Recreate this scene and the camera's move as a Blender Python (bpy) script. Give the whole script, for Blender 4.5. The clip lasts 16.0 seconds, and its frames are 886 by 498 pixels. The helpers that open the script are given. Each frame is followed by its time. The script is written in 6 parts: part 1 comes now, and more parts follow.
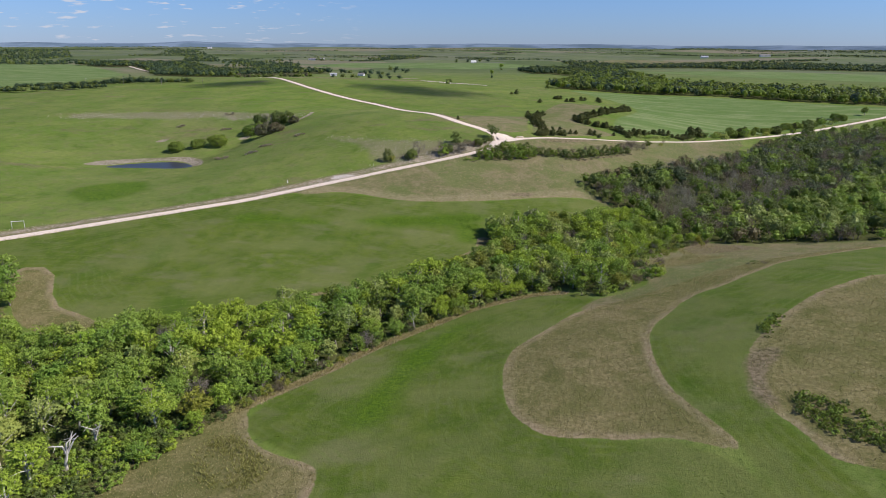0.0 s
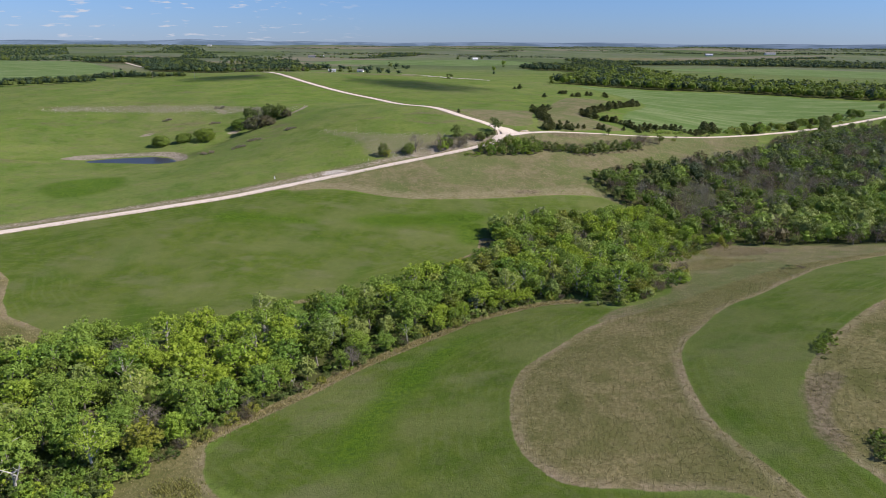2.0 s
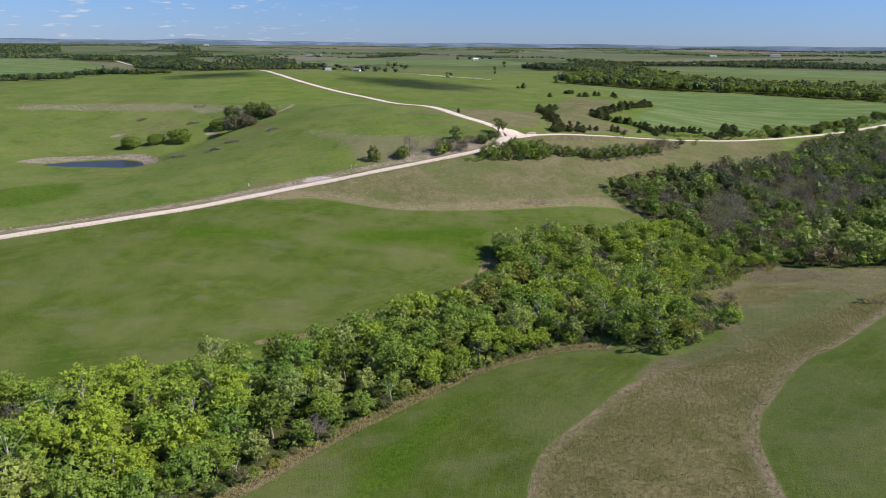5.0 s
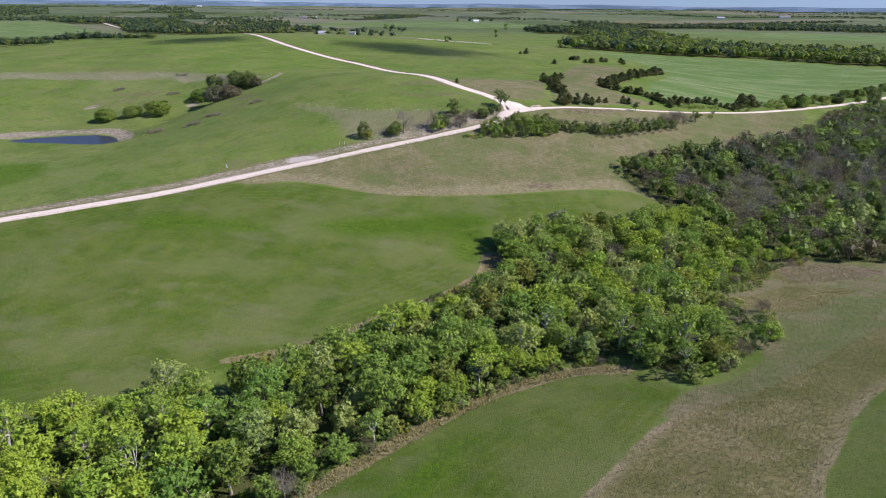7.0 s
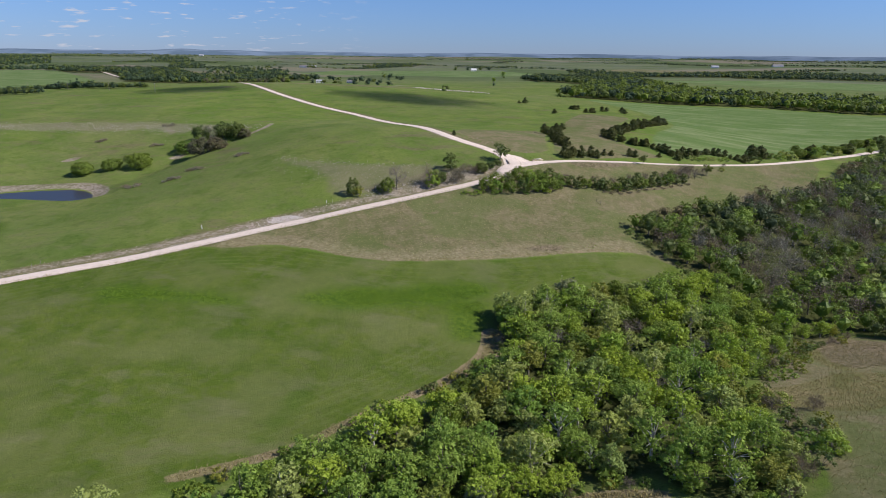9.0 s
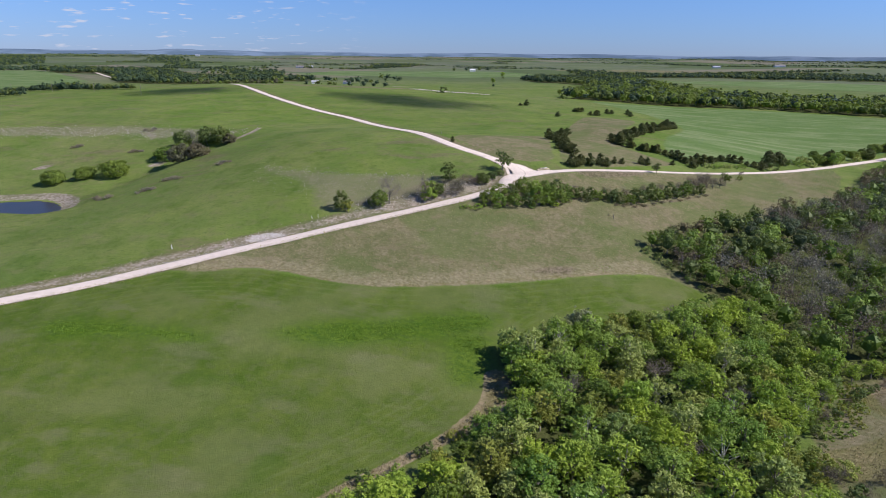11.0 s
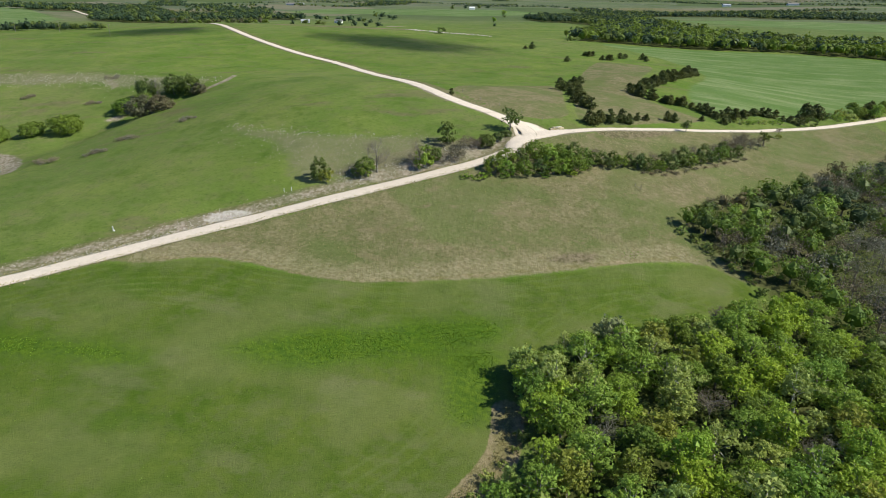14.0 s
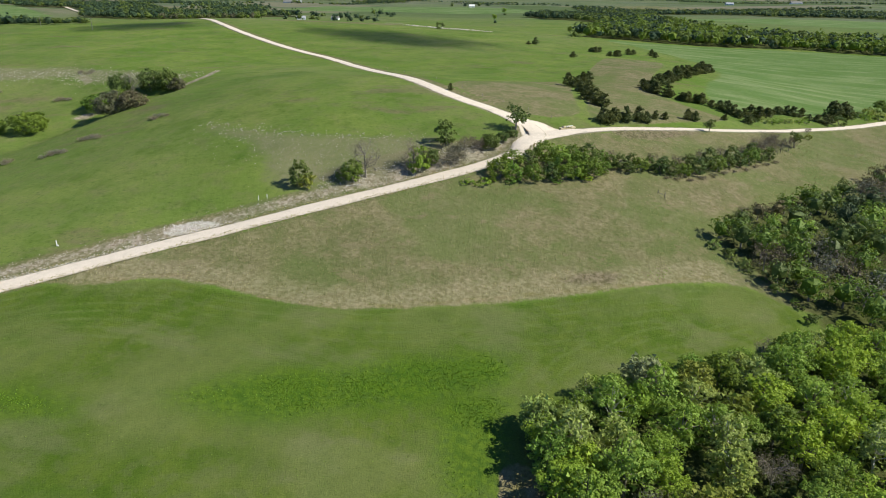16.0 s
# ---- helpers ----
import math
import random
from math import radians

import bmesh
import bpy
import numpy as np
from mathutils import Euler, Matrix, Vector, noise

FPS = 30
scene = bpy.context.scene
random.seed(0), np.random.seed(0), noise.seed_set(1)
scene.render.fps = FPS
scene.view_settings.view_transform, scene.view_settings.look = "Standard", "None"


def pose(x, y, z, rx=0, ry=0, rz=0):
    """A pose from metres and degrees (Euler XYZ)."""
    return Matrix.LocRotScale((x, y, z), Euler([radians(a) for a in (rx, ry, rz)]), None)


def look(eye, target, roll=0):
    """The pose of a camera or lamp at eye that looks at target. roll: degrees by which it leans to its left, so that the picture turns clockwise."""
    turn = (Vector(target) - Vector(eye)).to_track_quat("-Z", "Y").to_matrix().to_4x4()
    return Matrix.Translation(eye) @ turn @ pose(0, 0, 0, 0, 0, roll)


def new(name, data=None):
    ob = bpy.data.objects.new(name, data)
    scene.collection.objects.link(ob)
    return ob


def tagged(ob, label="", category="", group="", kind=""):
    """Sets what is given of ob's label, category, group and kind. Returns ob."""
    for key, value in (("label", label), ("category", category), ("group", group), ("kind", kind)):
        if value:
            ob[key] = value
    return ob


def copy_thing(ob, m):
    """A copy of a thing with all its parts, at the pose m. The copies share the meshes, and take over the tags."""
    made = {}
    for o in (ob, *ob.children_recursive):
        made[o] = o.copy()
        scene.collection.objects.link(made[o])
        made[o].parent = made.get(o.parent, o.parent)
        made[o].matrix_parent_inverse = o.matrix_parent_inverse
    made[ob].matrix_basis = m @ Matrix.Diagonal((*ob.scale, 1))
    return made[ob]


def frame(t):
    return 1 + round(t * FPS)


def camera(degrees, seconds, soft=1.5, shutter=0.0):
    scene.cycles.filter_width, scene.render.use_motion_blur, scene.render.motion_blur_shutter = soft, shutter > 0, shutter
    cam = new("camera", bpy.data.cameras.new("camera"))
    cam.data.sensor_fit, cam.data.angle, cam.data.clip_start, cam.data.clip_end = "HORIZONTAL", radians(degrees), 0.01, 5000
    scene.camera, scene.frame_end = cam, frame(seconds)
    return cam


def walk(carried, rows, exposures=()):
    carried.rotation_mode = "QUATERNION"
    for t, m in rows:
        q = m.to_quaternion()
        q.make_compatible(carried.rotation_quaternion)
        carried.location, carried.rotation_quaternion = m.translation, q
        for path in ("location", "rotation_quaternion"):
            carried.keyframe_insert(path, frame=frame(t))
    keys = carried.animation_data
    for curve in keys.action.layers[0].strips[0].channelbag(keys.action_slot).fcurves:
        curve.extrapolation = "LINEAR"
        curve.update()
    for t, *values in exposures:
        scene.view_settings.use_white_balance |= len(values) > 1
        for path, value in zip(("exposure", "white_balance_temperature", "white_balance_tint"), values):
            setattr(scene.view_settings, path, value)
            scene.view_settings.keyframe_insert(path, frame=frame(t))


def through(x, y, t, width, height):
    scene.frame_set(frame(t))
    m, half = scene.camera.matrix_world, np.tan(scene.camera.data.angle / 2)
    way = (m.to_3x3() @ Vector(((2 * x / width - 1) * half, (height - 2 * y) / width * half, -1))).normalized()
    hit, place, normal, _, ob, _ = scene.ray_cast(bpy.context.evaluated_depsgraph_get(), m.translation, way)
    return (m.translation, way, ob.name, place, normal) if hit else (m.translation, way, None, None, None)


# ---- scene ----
cam = camera(70.0, 16.0, soft=0.75)


def shot(x, y, z, yaw, pitch, roll):
    """A camera pose from its place, heading, tilt and lean."""
    return pose(x, y, z, 90 + pitch, 0, yaw) @ pose(0, 0, 0, 0, 0, roll)


# seconds, x, y, z, yaw, pitch, roll
PATH = [
    (0.0, 0.00, 0.00, 100.00, 1.620, -18.012, 0.210),
    (0.5, 0.18, 6.99, 98.25, 1.637, -17.880, 0.328),
    (1.0, 0.34, 14.05, 96.20, 1.632, -17.895, 0.335),
    (1.5, 0.41, 21.36, 93.91, 1.676, -18.021, 0.283),
    (2.0, 0.42, 29.02, 91.82, 1.731, -18.059, 0.296),
    (2.5, 0.46, 36.89, 90.18, 1.711, -17.978, 0.392),
    (3.0, 0.45, 44.82, 88.84, 1.698, -17.919, 0.445),
    (3.5, 0.37, 52.62, 87.58, 1.692, -18.001, 0.439),
    (4.0, 0.27, 60.38, 86.56, 1.703, -18.097, 0.447),
    (4.5, 0.18, 68.16, 85.92, 1.701, -18.011, 0.523),
    (4.7, 0.15, 71.26, 85.71, 1.653, -17.923, 0.573),
    (5.6, 0.47, 84.84, 86.46, 1.663, -17.950, 0.537),
    (6.4, 0.78, 96.89, 87.20, 1.672, -17.950, 0.505),
    (6.6, 0.85, 99.91, 87.38, 1.674, -18.720, 0.497),
    (6.8, 0.92, 102.92, 87.55, 1.676, -19.870, 0.489),
    (6.9, 0.93, 104.43, 87.61, 1.650, -20.480, 0.520),
    (7.0, 0.93, 105.94, 87.66, 1.625, -21.100, 0.550),
    (7.1, 0.93, 107.45, 87.71, 1.619, -21.750, 0.545),
    (7.2, 0.93, 108.96, 87.77, 1.613, -22.250, 0.540),
    (7.3, 0.94, 110.47, 87.83, 1.606, -22.520, 0.534),
    (7.4, 0.94, 111.98, 87.88, 1.600, -22.660, 0.529),
    (7.5, 0.95, 113.49, 87.92, 1.594, -22.684, 0.524),
    (7.7, 0.98, 116.49, 87.99, 1.583, -22.660, 0.532),
    (7.8, 1.00, 117.99, 88.02, 1.578, -22.500, 0.536),
    (7.9, 1.03, 119.49, 88.05, 1.572, -21.930, 0.540),
    (8.0, 1.05, 120.98, 88.06, 1.567, -20.985, 0.544),
    (8.1, 1.07, 122.47, 88.06, 1.559, -19.930, 0.542),
    (8.2, 1.10, 123.95, 88.06, 1.550, -18.820, 0.540),
    (8.3, 1.13, 125.44, 88.04, 1.542, -17.950, 0.539),
    (8.4, 1.15, 126.92, 88.03, 1.533, -17.380, 0.537),
    (8.5, 1.18, 128.41, 88.02, 1.525, -17.170, 0.535),
    (9.0, 1.30, 135.92, 88.00, 1.523, -17.124, 0.529),
    (9.5, 1.38, 143.48, 88.03, 1.510, -17.109, 0.524),
    (10.0, 1.42, 150.95, 88.04, 1.504, -17.110, 0.459),
    (11.2, 0.94, 168.69, 88.06, 1.383, -17.110, 0.546),
    (12.0, 0.59, 180.52, 88.08, 1.302, -17.110, 0.604),
    (12.1, 0.54, 182.00, 88.08, 1.292, -17.300, 0.611),
    (12.2, 0.50, 183.48, 88.09, 1.282, -17.950, 0.619),
    (12.3, 0.46, 184.96, 88.09, 1.272, -18.950, 0.626),
    (12.4, 0.43, 186.47, 88.10, 1.241, -20.200, 0.595),
    (12.5, 0.40, 188.00, 88.11, 1.210, -21.208, 0.565),
    (12.6, 0.37, 189.52, 88.12, 1.202, -21.880, 0.574),
    (12.7, 0.35, 191.04, 88.13, 1.194, -22.180, 0.582),
    (12.8, 0.32, 192.57, 88.14, 1.187, -22.260, 0.591),
    (13.0, 0.27, 195.61, 88.15, 1.171, -22.275, 0.608),
    (13.5, 0.13, 203.20, 88.11, 1.174, -22.252, 0.651),
    (14.0, 0.05, 210.76, 87.83, 1.143, -22.196, 0.665),
    (14.5, 0.01, 218.17, 87.02, 1.128, -22.202, 0.699),
    (15.0, 0.01, 225.49, 85.58, 1.083, -22.247, 0.795),
    (15.5, 0.00, 232.75, 83.70, 1.052, -22.243, 0.818),
    (16.0, 0.00, 240.00, 81.68, 1.071, -22.218, 0.757),
]
walk(cam, [(r[0], shot(*r[1:])) for r in PATH], exposures=[(0.0, 0.2, 6450, 16), (4.7, 0.2, 6450, 16), (7.0, 0.33, 6050, 20), (7.5, 0.46, 6100, 19), (8.0, 0.32, 6150, 18), (8.5, 0.06, 6300, 17), (9.3, 0.1, 6300, 17), (10.2, 0.2, 6200, 17), (12.3, 0.17, 5900, 24), (12.6, 0.25, 5900, 24), (13.0, 0.47, 6300, 12), (13.5, 0.3, 6450, 5), (14.0, 0.27, 6650, 1), (16.0, 0.29, 6650, 1)])

# ---- sky, sun and exposure ----
SUN_EL, SUN_AZ = radians(43), radians(97)  # azimuth clockwise from +y
SUN_WAY = Vector((math.sin(SUN_AZ) * math.cos(SUN_EL), math.cos(SUN_AZ) * math.cos(SUN_EL), math.sin(SUN_EL)))

world = bpy.data.worlds.new("sky")
scene.world = world
world.use_nodes = True
wt = world.node_tree
wt.nodes.clear()
w_out = wt.nodes.new("ShaderNodeOutputWorld")
w_bg = wt.nodes.new("ShaderNodeBackground")
w_sky = wt.nodes.new("ShaderNodeTexSky")
w_sky.sky_type = "NISHITA"
w_sky.sun_disc = False
w_sky.sun_elevation, w_sky.sun_rotation = SUN_EL, SUN_AZ
w_sky.air_density, w_sky.dust_density, w_sky.ozone_density = 1.0, 0.0, 3.0
w_bg.inputs["Strength"].default_value = 0.067
# small fair-weather clouds low over the horizon
w_co = wt.nodes.new("ShaderNodeTexCoord")
w_map = wt.nodes.new("ShaderNodeMapping")
w_map.inputs["Scale"].default_value = (15, 15, 85)
w_noise = wt.nodes.new("ShaderNodeTexNoise")
w_noise.inputs["Scale"].default_value = 2.2
w_noise.inputs["Detail"].default_value = 6
w_ramp = wt.nodes.new("ShaderNodeValToRGB")
w_ramp.color_ramp.elements[0].position, w_ramp.color_ramp.elements[1].position = 0.605, 0.7
w_ramp.color_ramp.elements[1].color = (0.7, 0.7, 0.7, 1)
w_sep = wt.nodes.new("ShaderNodeSeparateXYZ")
w_band = wt.nodes.new("ShaderNodeMapRange")
w_band.inputs["From Min"].default_value, w_band.inputs["From Max"].default_value = -0.12, -0.32
w_mul = wt.nodes.new("ShaderNodeMath")
w_mul.operation = "MULTIPLY"
w_mix = wt.nodes.new("ShaderNodeMixRGB")
w_mix.inputs[2].default_value = (8.6, 8.8, 9.2, 1)
w_tint = wt.nodes.new("ShaderNodeMixRGB")
w_tint.blend_type = "MULTIPLY"
w_tint.inputs[0].default_value = 1.0
w_fade = wt.nodes.new("ShaderNodeMapRange")
w_fade.inputs["From Min"].default_value, w_fade.inputs["From Max"].default_value = 0.0, 0.11
w_low = wt.nodes.new("ShaderNodeMixRGB")
w_low.inputs[1].default_value, w_low.inputs[2].default_value = (0.5, 0.74, 1.4, 1), (0.68, 0.98, 1.5, 1)
wt.links.new(w_fade.outputs[0], w_low.inputs[0])
wt.links.new(w_low.outputs[0], w_tint.inputs[2])
for a, b in ((w_co.outputs["Generated"], w_map.inputs[0]), (w_map.outputs[0], w_noise.inputs["Vector"]), (w_noise.outputs[0], w_ramp.inputs[0]),
             (w_co.outputs["Generated"], w_sep.inputs[0]), (w_sep.outputs[2], w_fade.inputs[0]), (w_sep.outputs[0], w_band.inputs[0]), (w_ramp.outputs[0], w_mul.inputs[0]),
             (w_band.outputs[0], w_mul.inputs[1]), (w_mul.outputs[0], w_mix.inputs[0]), (w_sky.outputs[0], w_tint.inputs[1]),
             (w_tint.outputs[0], w_mix.inputs[1]), (w_mix.outputs[0], w_bg.inputs[0]), (w_bg.outputs[0], w_out.inputs[0])):
    wt.links.new(a, b)

sun = new("sun", bpy.data.lights.new("sun", "SUN"))
sun.data.energy, sun.data.angle, sun.data.color = 5.0, radians(0.53), (1.0, 0.95, 0.87)
sun.matrix_world = look(SUN_WAY * 100, (0, 0, 0))


# ---- materials ----
class Nodes:
    """A small writer of shader nodes."""

    def __init__(self, name, rough=0.9):
        self.mat = bpy.data.materials.new(name)
        self.mat.use_nodes = True
        self.t = self.mat.node_tree
        self.bsdf = self.t.nodes["Principled BSDF"]
        self.bsdf.inputs["Roughness"].default_value = rough
        self.bsdf.inputs["Specular IOR Level"].default_value = 0.25
        self.place = self.t.nodes.new("ShaderNodeNewGeometry").outputs["Position"]

    def put(self, socket, value):
        if isinstance(value, bpy.types.NodeSocket):
            self.t.links.new(value, socket)
        elif isinstance(value, tuple) and len(value) == 3 and socket.type == "RGBA":
            socket.default_value = (*value, 1)
        else:
            socket.default_value = value

    def noise(self, scale, detail=4.0, rough=0.55, where=None):
        n = self.t.nodes.new("ShaderNodeTexNoise")
        n.inputs["Scale"].default_value, n.inputs["Detail"].default_value, n.inputs["Roughness"].default_value = scale, detail, rough
        self.put(n.inputs["Vector"], where or self.place)
        return n.outputs[0]

    def stretch(self, sx, sy, sz, turn=0.0):
        n = self.t.nodes.new("ShaderNodeMapping")
        self.put(n.inputs[0], self.place)
        n.inputs["Scale"].default_value = (sx, sy, sz)
        n.inputs["Rotation"].default_value = (0, 0, turn)
        return n.outputs[0]

    def ramp(self, value, lo, hi, to_lo=0.0, to_hi=1.0):
        n = self.t.nodes.new("ShaderNodeMapRange")
        n.interpolation_type = "SMOOTHSTEP"
        self.put(n.inputs[0], value)
        n.inputs[1].default_value, n.inputs[2].default_value, n.inputs[3].default_value, n.inputs[4].default_value = lo, hi, to_lo, to_hi
        return n.outputs[0]

    def math(self, op, a, b=0.0):
        n = self.t.nodes.new("ShaderNodeMath")
        n.operation = op
        self.put(n.inputs[0], a)
        self.put(n.inputs[1], b)
        return n.outputs[0]

    def mix(self, fac, a, b, blend="MIX"):
        n = self.t.nodes.new("ShaderNodeMixRGB")
        n.blend_type = blend
        self.put(n.inputs[0], fac)
        self.put(n.inputs[1], a)
        self.put(n.inputs[2], b)
        return n.outputs[0]

    def attr(self, name):
        n = self.t.nodes.new("ShaderNodeAttribute")
        n.attribute_name = name
        return n.outputs["Fac"]

    def island(self):
        return self.t.nodes.new("ShaderNodeNewGeometry").outputs["Random Per Island"]

    def each(self):
        return self.t.nodes.new("ShaderNodeObjectInfo").outputs["Random"]

    def colour(self, c):
        self.put(self.bsdf.inputs["Base Color"], c)
        return self

    def bump(self, height, strength=0.5, distance=0.1):
        n = self.t.nodes.new("ShaderNodeBump")
        n.inputs["Strength"].default_value, n.inputs["Distance"].default_value = strength, distance
        self.put(n.inputs["Height"], height)
        self.put(self.bsdf.inputs["Normal"], n.outputs[0])
        return self


def leaf_material(name, dark, light, through, spread=0.5):
    """Foliage: each card and each plant a little different, some light let through."""
    n = Nodes(name, 0.55)
    c = n.mix(n.ramp(n.island(), 0.0, 1.0, 0.16, 0.86), dark, light)
    grey = tuple(0.5 * a + 0.5 * b for a, b in zip(dark, light))
    one = n.each()
    c = n.mix(n.ramp(one, 0.45, 1.0, 0.0, spread), c, tuple(v * k for v, k in zip(grey, (1.14, 1.08, 0.7))))
    c = n.mix(n.ramp(one, 0.4, 0.0, 0.0, spread + 0.15), c, tuple(v * k for v, k in zip(grey, (0.66, 0.86, 0.82))))
    c = n.mix(n.ramp(n.noise(0.35, 2), 0.35, 0.7, 0.0, 0.3), c, tuple(v * 0.72 for v in grey))
    n.colour(c)
    n.bsdf.inputs["Specular IOR Level"].default_value = 0.16
    thin = n.t.nodes.new("ShaderNodeBsdfTranslucent")
    n.put(thin.inputs[0], n.mix(0.5, c, through))
    both = n.t.nodes.new("ShaderNodeMixShader")
    both.inputs[0].default_value = 0.27
    n.t.links.new(n.bsdf.outputs[0], both.inputs[1])
    n.t.links.new(thin.outputs[0], both.inputs[2])
    n.t.links.new(both.outputs[0], n.t.nodes["Material Output"].inputs["Surface"])
    return n.mat


def bark_material(name, dark, light):
    n = Nodes(name, 0.9)
    g = n.noise(3.0, 5, 0.6, n.stretch(1, 1, 0.25))
    return n.colour(n.mix(n.ramp(g, 0.3, 0.7), dark, light)).bump(g, 0.6, 0.05).mat


LEAF_GREEN = leaf_material("leaf_green", (0.125, 0.195, 0.028), (0.32, 0.44, 0.078), (0.46, 0.63, 0.085))
LEAF_LIME = leaf_material("leaf_lime", (0.175, 0.245, 0.024), (0.41, 0.53, 0.072), (0.54, 0.69, 0.07))
LEAF_MID = leaf_material("leaf_mid", (0.075, 0.12, 0.018), (0.23, 0.305, 0.05), (0.36, 0.46, 0.055))
LEAF_PALE = leaf_material("leaf_pale", (0.21, 0.26, 0.06), (0.41, 0.47, 0.135), (0.5, 0.57, 0.13))
LEAF_SILVER = leaf_material("leaf_silver", (0.16, 0.19, 0.095), (0.33, 0.36, 0.2), (0.33, 0.37, 0.17))
LEAF_DARK = leaf_material("leaf_dark", (0.07, 0.105, 0.028), (0.175, 0.22, 0.058), (0.25, 0.31, 0.06))
# dark leaf of the far woods, greyed by haze painted into its colour
LEAF_HAZED = leaf_material("leaf_hazed", (0.045, 0.072, 0.036), (0.105, 0.14, 0.066), (0.11, 0.15, 0.06))
LEAF_OLIVE = leaf_material("leaf_olive", (0.16, 0.18, 0.03), (0.33, 0.355, 0.065), (0.46, 0.47, 0.075))
LEAF_BROWN = leaf_material("leaf_brown", (0.1, 0.09, 0.045), (0.23, 0.2, 0.11), (0.25, 0.21, 0.1))
LEAF_CEDAR = leaf_material("leaf_cedar", (0.06, 0.078, 0.022), (0.165, 0.175, 0.052), (0.16, 0.175, 0.045), 0.5)
TWIG = leaf_material("twig", (0.165, 0.142, 0.1), (0.36, 0.315, 0.23), (0.27, 0.23, 0.15))
TWIG_BROWN = leaf_material("twig_brown", (0.1, 0.085, 0.055), (0.25, 0.2, 0.135), (0.18, 0.15, 0.09))
STRAW = leaf_material("straw", (0.22, 0.195, 0.08), (0.48, 0.425, 0.2), (0.48, 0.41, 0.18))
WEED = leaf_material("weed", (0.085, 0.14, 0.025), (0.2, 0.28, 0.05), (0.24, 0.33, 0.04))
LUSH_WEED = leaf_material("lush_weed", (0.11, 0.2, 0.02), (0.24, 0.36, 0.045), (0.3, 0.45, 0.04))
REED = leaf_material("reed", (0.16, 0.17, 0.05), (0.34, 0.33, 0.12), (0.4, 0.39, 0.12))
BARK = bark_material("bark", (0.12, 0.105, 0.085), (0.32, 0.285, 0.24))
BARK_WHITE = bark_material("bark_white", (0.33, 0.3, 0.26), (0.7, 0.66, 0.6))


def ground_material():
    n = Nodes("pasture_ground", 0.95)
    n.bsdf.inputs["Specular IOR Level"].default_value = 0.05
    wide, broad, mid, fine, grain = n.noise(0.006, 3), n.noise(0.028, 4), n.noise(0.13, 5, 0.6), n.noise(0.8, 5, 0.65), n.noise(3.2, 4, 0.7)
    # grazed pasture
    c = n.mix(n.ramp(broad, 0.3, 0.7), (0.134, 0.222, 0.033), (0.202, 0.266, 0.056))
    c = n.mix(n.ramp(wide, 0.35, 0.7, 0, 0.4), c, (0.205, 0.22, 0.092))
    c = n.mix(n.ramp(mid, 0.45, 0.72, 0, 0.5), c, (0.215, 0.208, 0.095))
    c = n.mix(n.ramp(n.noise(0.06, 5, 0.7), 0.48, 0.66, 0, 0.5), c, (0.09, 0.16, 0.02))
    c = n.mix(n.ramp(n.noise(0.021, 5, 0.7, n.stretch(0.7, 1.6, 1)), 0.56, 0.68, 0, 0.6), c, (0.2, 0.17, 0.095))
    c = n.mix(n.ramp(fine, 0.52, 0.7, 0, 0.55), c, (0.07, 0.12, 0.028))
    # haze painted into the colour: far ground turns paler and greyer
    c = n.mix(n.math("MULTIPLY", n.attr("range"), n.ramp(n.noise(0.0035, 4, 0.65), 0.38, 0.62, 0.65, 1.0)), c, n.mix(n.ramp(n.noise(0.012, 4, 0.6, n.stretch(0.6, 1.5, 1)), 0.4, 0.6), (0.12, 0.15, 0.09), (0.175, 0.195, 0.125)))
    # fields of the far plain, each with its own crop
    cell = n.t.nodes.new("ShaderNodeTexVoronoi")
    cell.distance = "CHEBYCHEV"
    cell.inputs["Scale"].default_value = 0.0042
    n.put(cell.inputs["Vector"], n.stretch(0.45, 1.0, 0.0, 0.12))
    tone = n.t.nodes.new("ShaderNodeSeparateColor")
    n.put(tone.inputs[0], cell.outputs["Color"])
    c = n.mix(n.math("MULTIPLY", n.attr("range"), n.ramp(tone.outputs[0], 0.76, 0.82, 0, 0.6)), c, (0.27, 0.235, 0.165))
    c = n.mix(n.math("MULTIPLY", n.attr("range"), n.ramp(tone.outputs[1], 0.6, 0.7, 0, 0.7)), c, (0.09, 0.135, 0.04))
    # fresh mown green
    fresh = n.mix(n.ramp(mid, 0.3, 0.7), (0.077, 0.132, 0.014), (0.126, 0.176, 0.026))
    fresh = n.mix(n.ramp(n.noise(0.3, 5, 0.7), 0.48, 0.62, 0, 0.5), fresh, (0.165, 0.185, 0.068))
    fresh = n.mix(n.ramp(fine, 0.54, 0.72, 0, 0.4), fresh, (0.068, 0.118, 0.02))
    fresh = n.mix(n.ramp(broad, 0.42, 0.62, 0, 0.7), fresh, (0.168, 0.195, 0.062))
    fresh = n.mix(n.ramp(n.noise(0.045, 5, 0.62, n.stretch(0.8, 1.5, 1, 0.35)), 0.52, 0.66, 0, 0.6), fresh, (0.19, 0.198, 0.09))
    fresh = n.mix(n.ramp(n.noise(0.035, 4, 0.6), 0.56, 0.68, 0, 0.55), fresh, (0.075, 0.145, 0.014))
    # mowing rounds that follow the field's edge
    rounds = n.math("SINE", n.math("MULTIPLY", n.math("ADD", n.attr("fresh"), n.math("MULTIPLY", broad, 3.0)), 1.9))
    fresh = n.mix(n.math("MULTIPLY", n.ramp(rounds, 0.2, 1.0), n.ramp(mid, 0.4, 0.6, 0.1, 0.6)), fresh, (0.15, 0.195, 0.055))
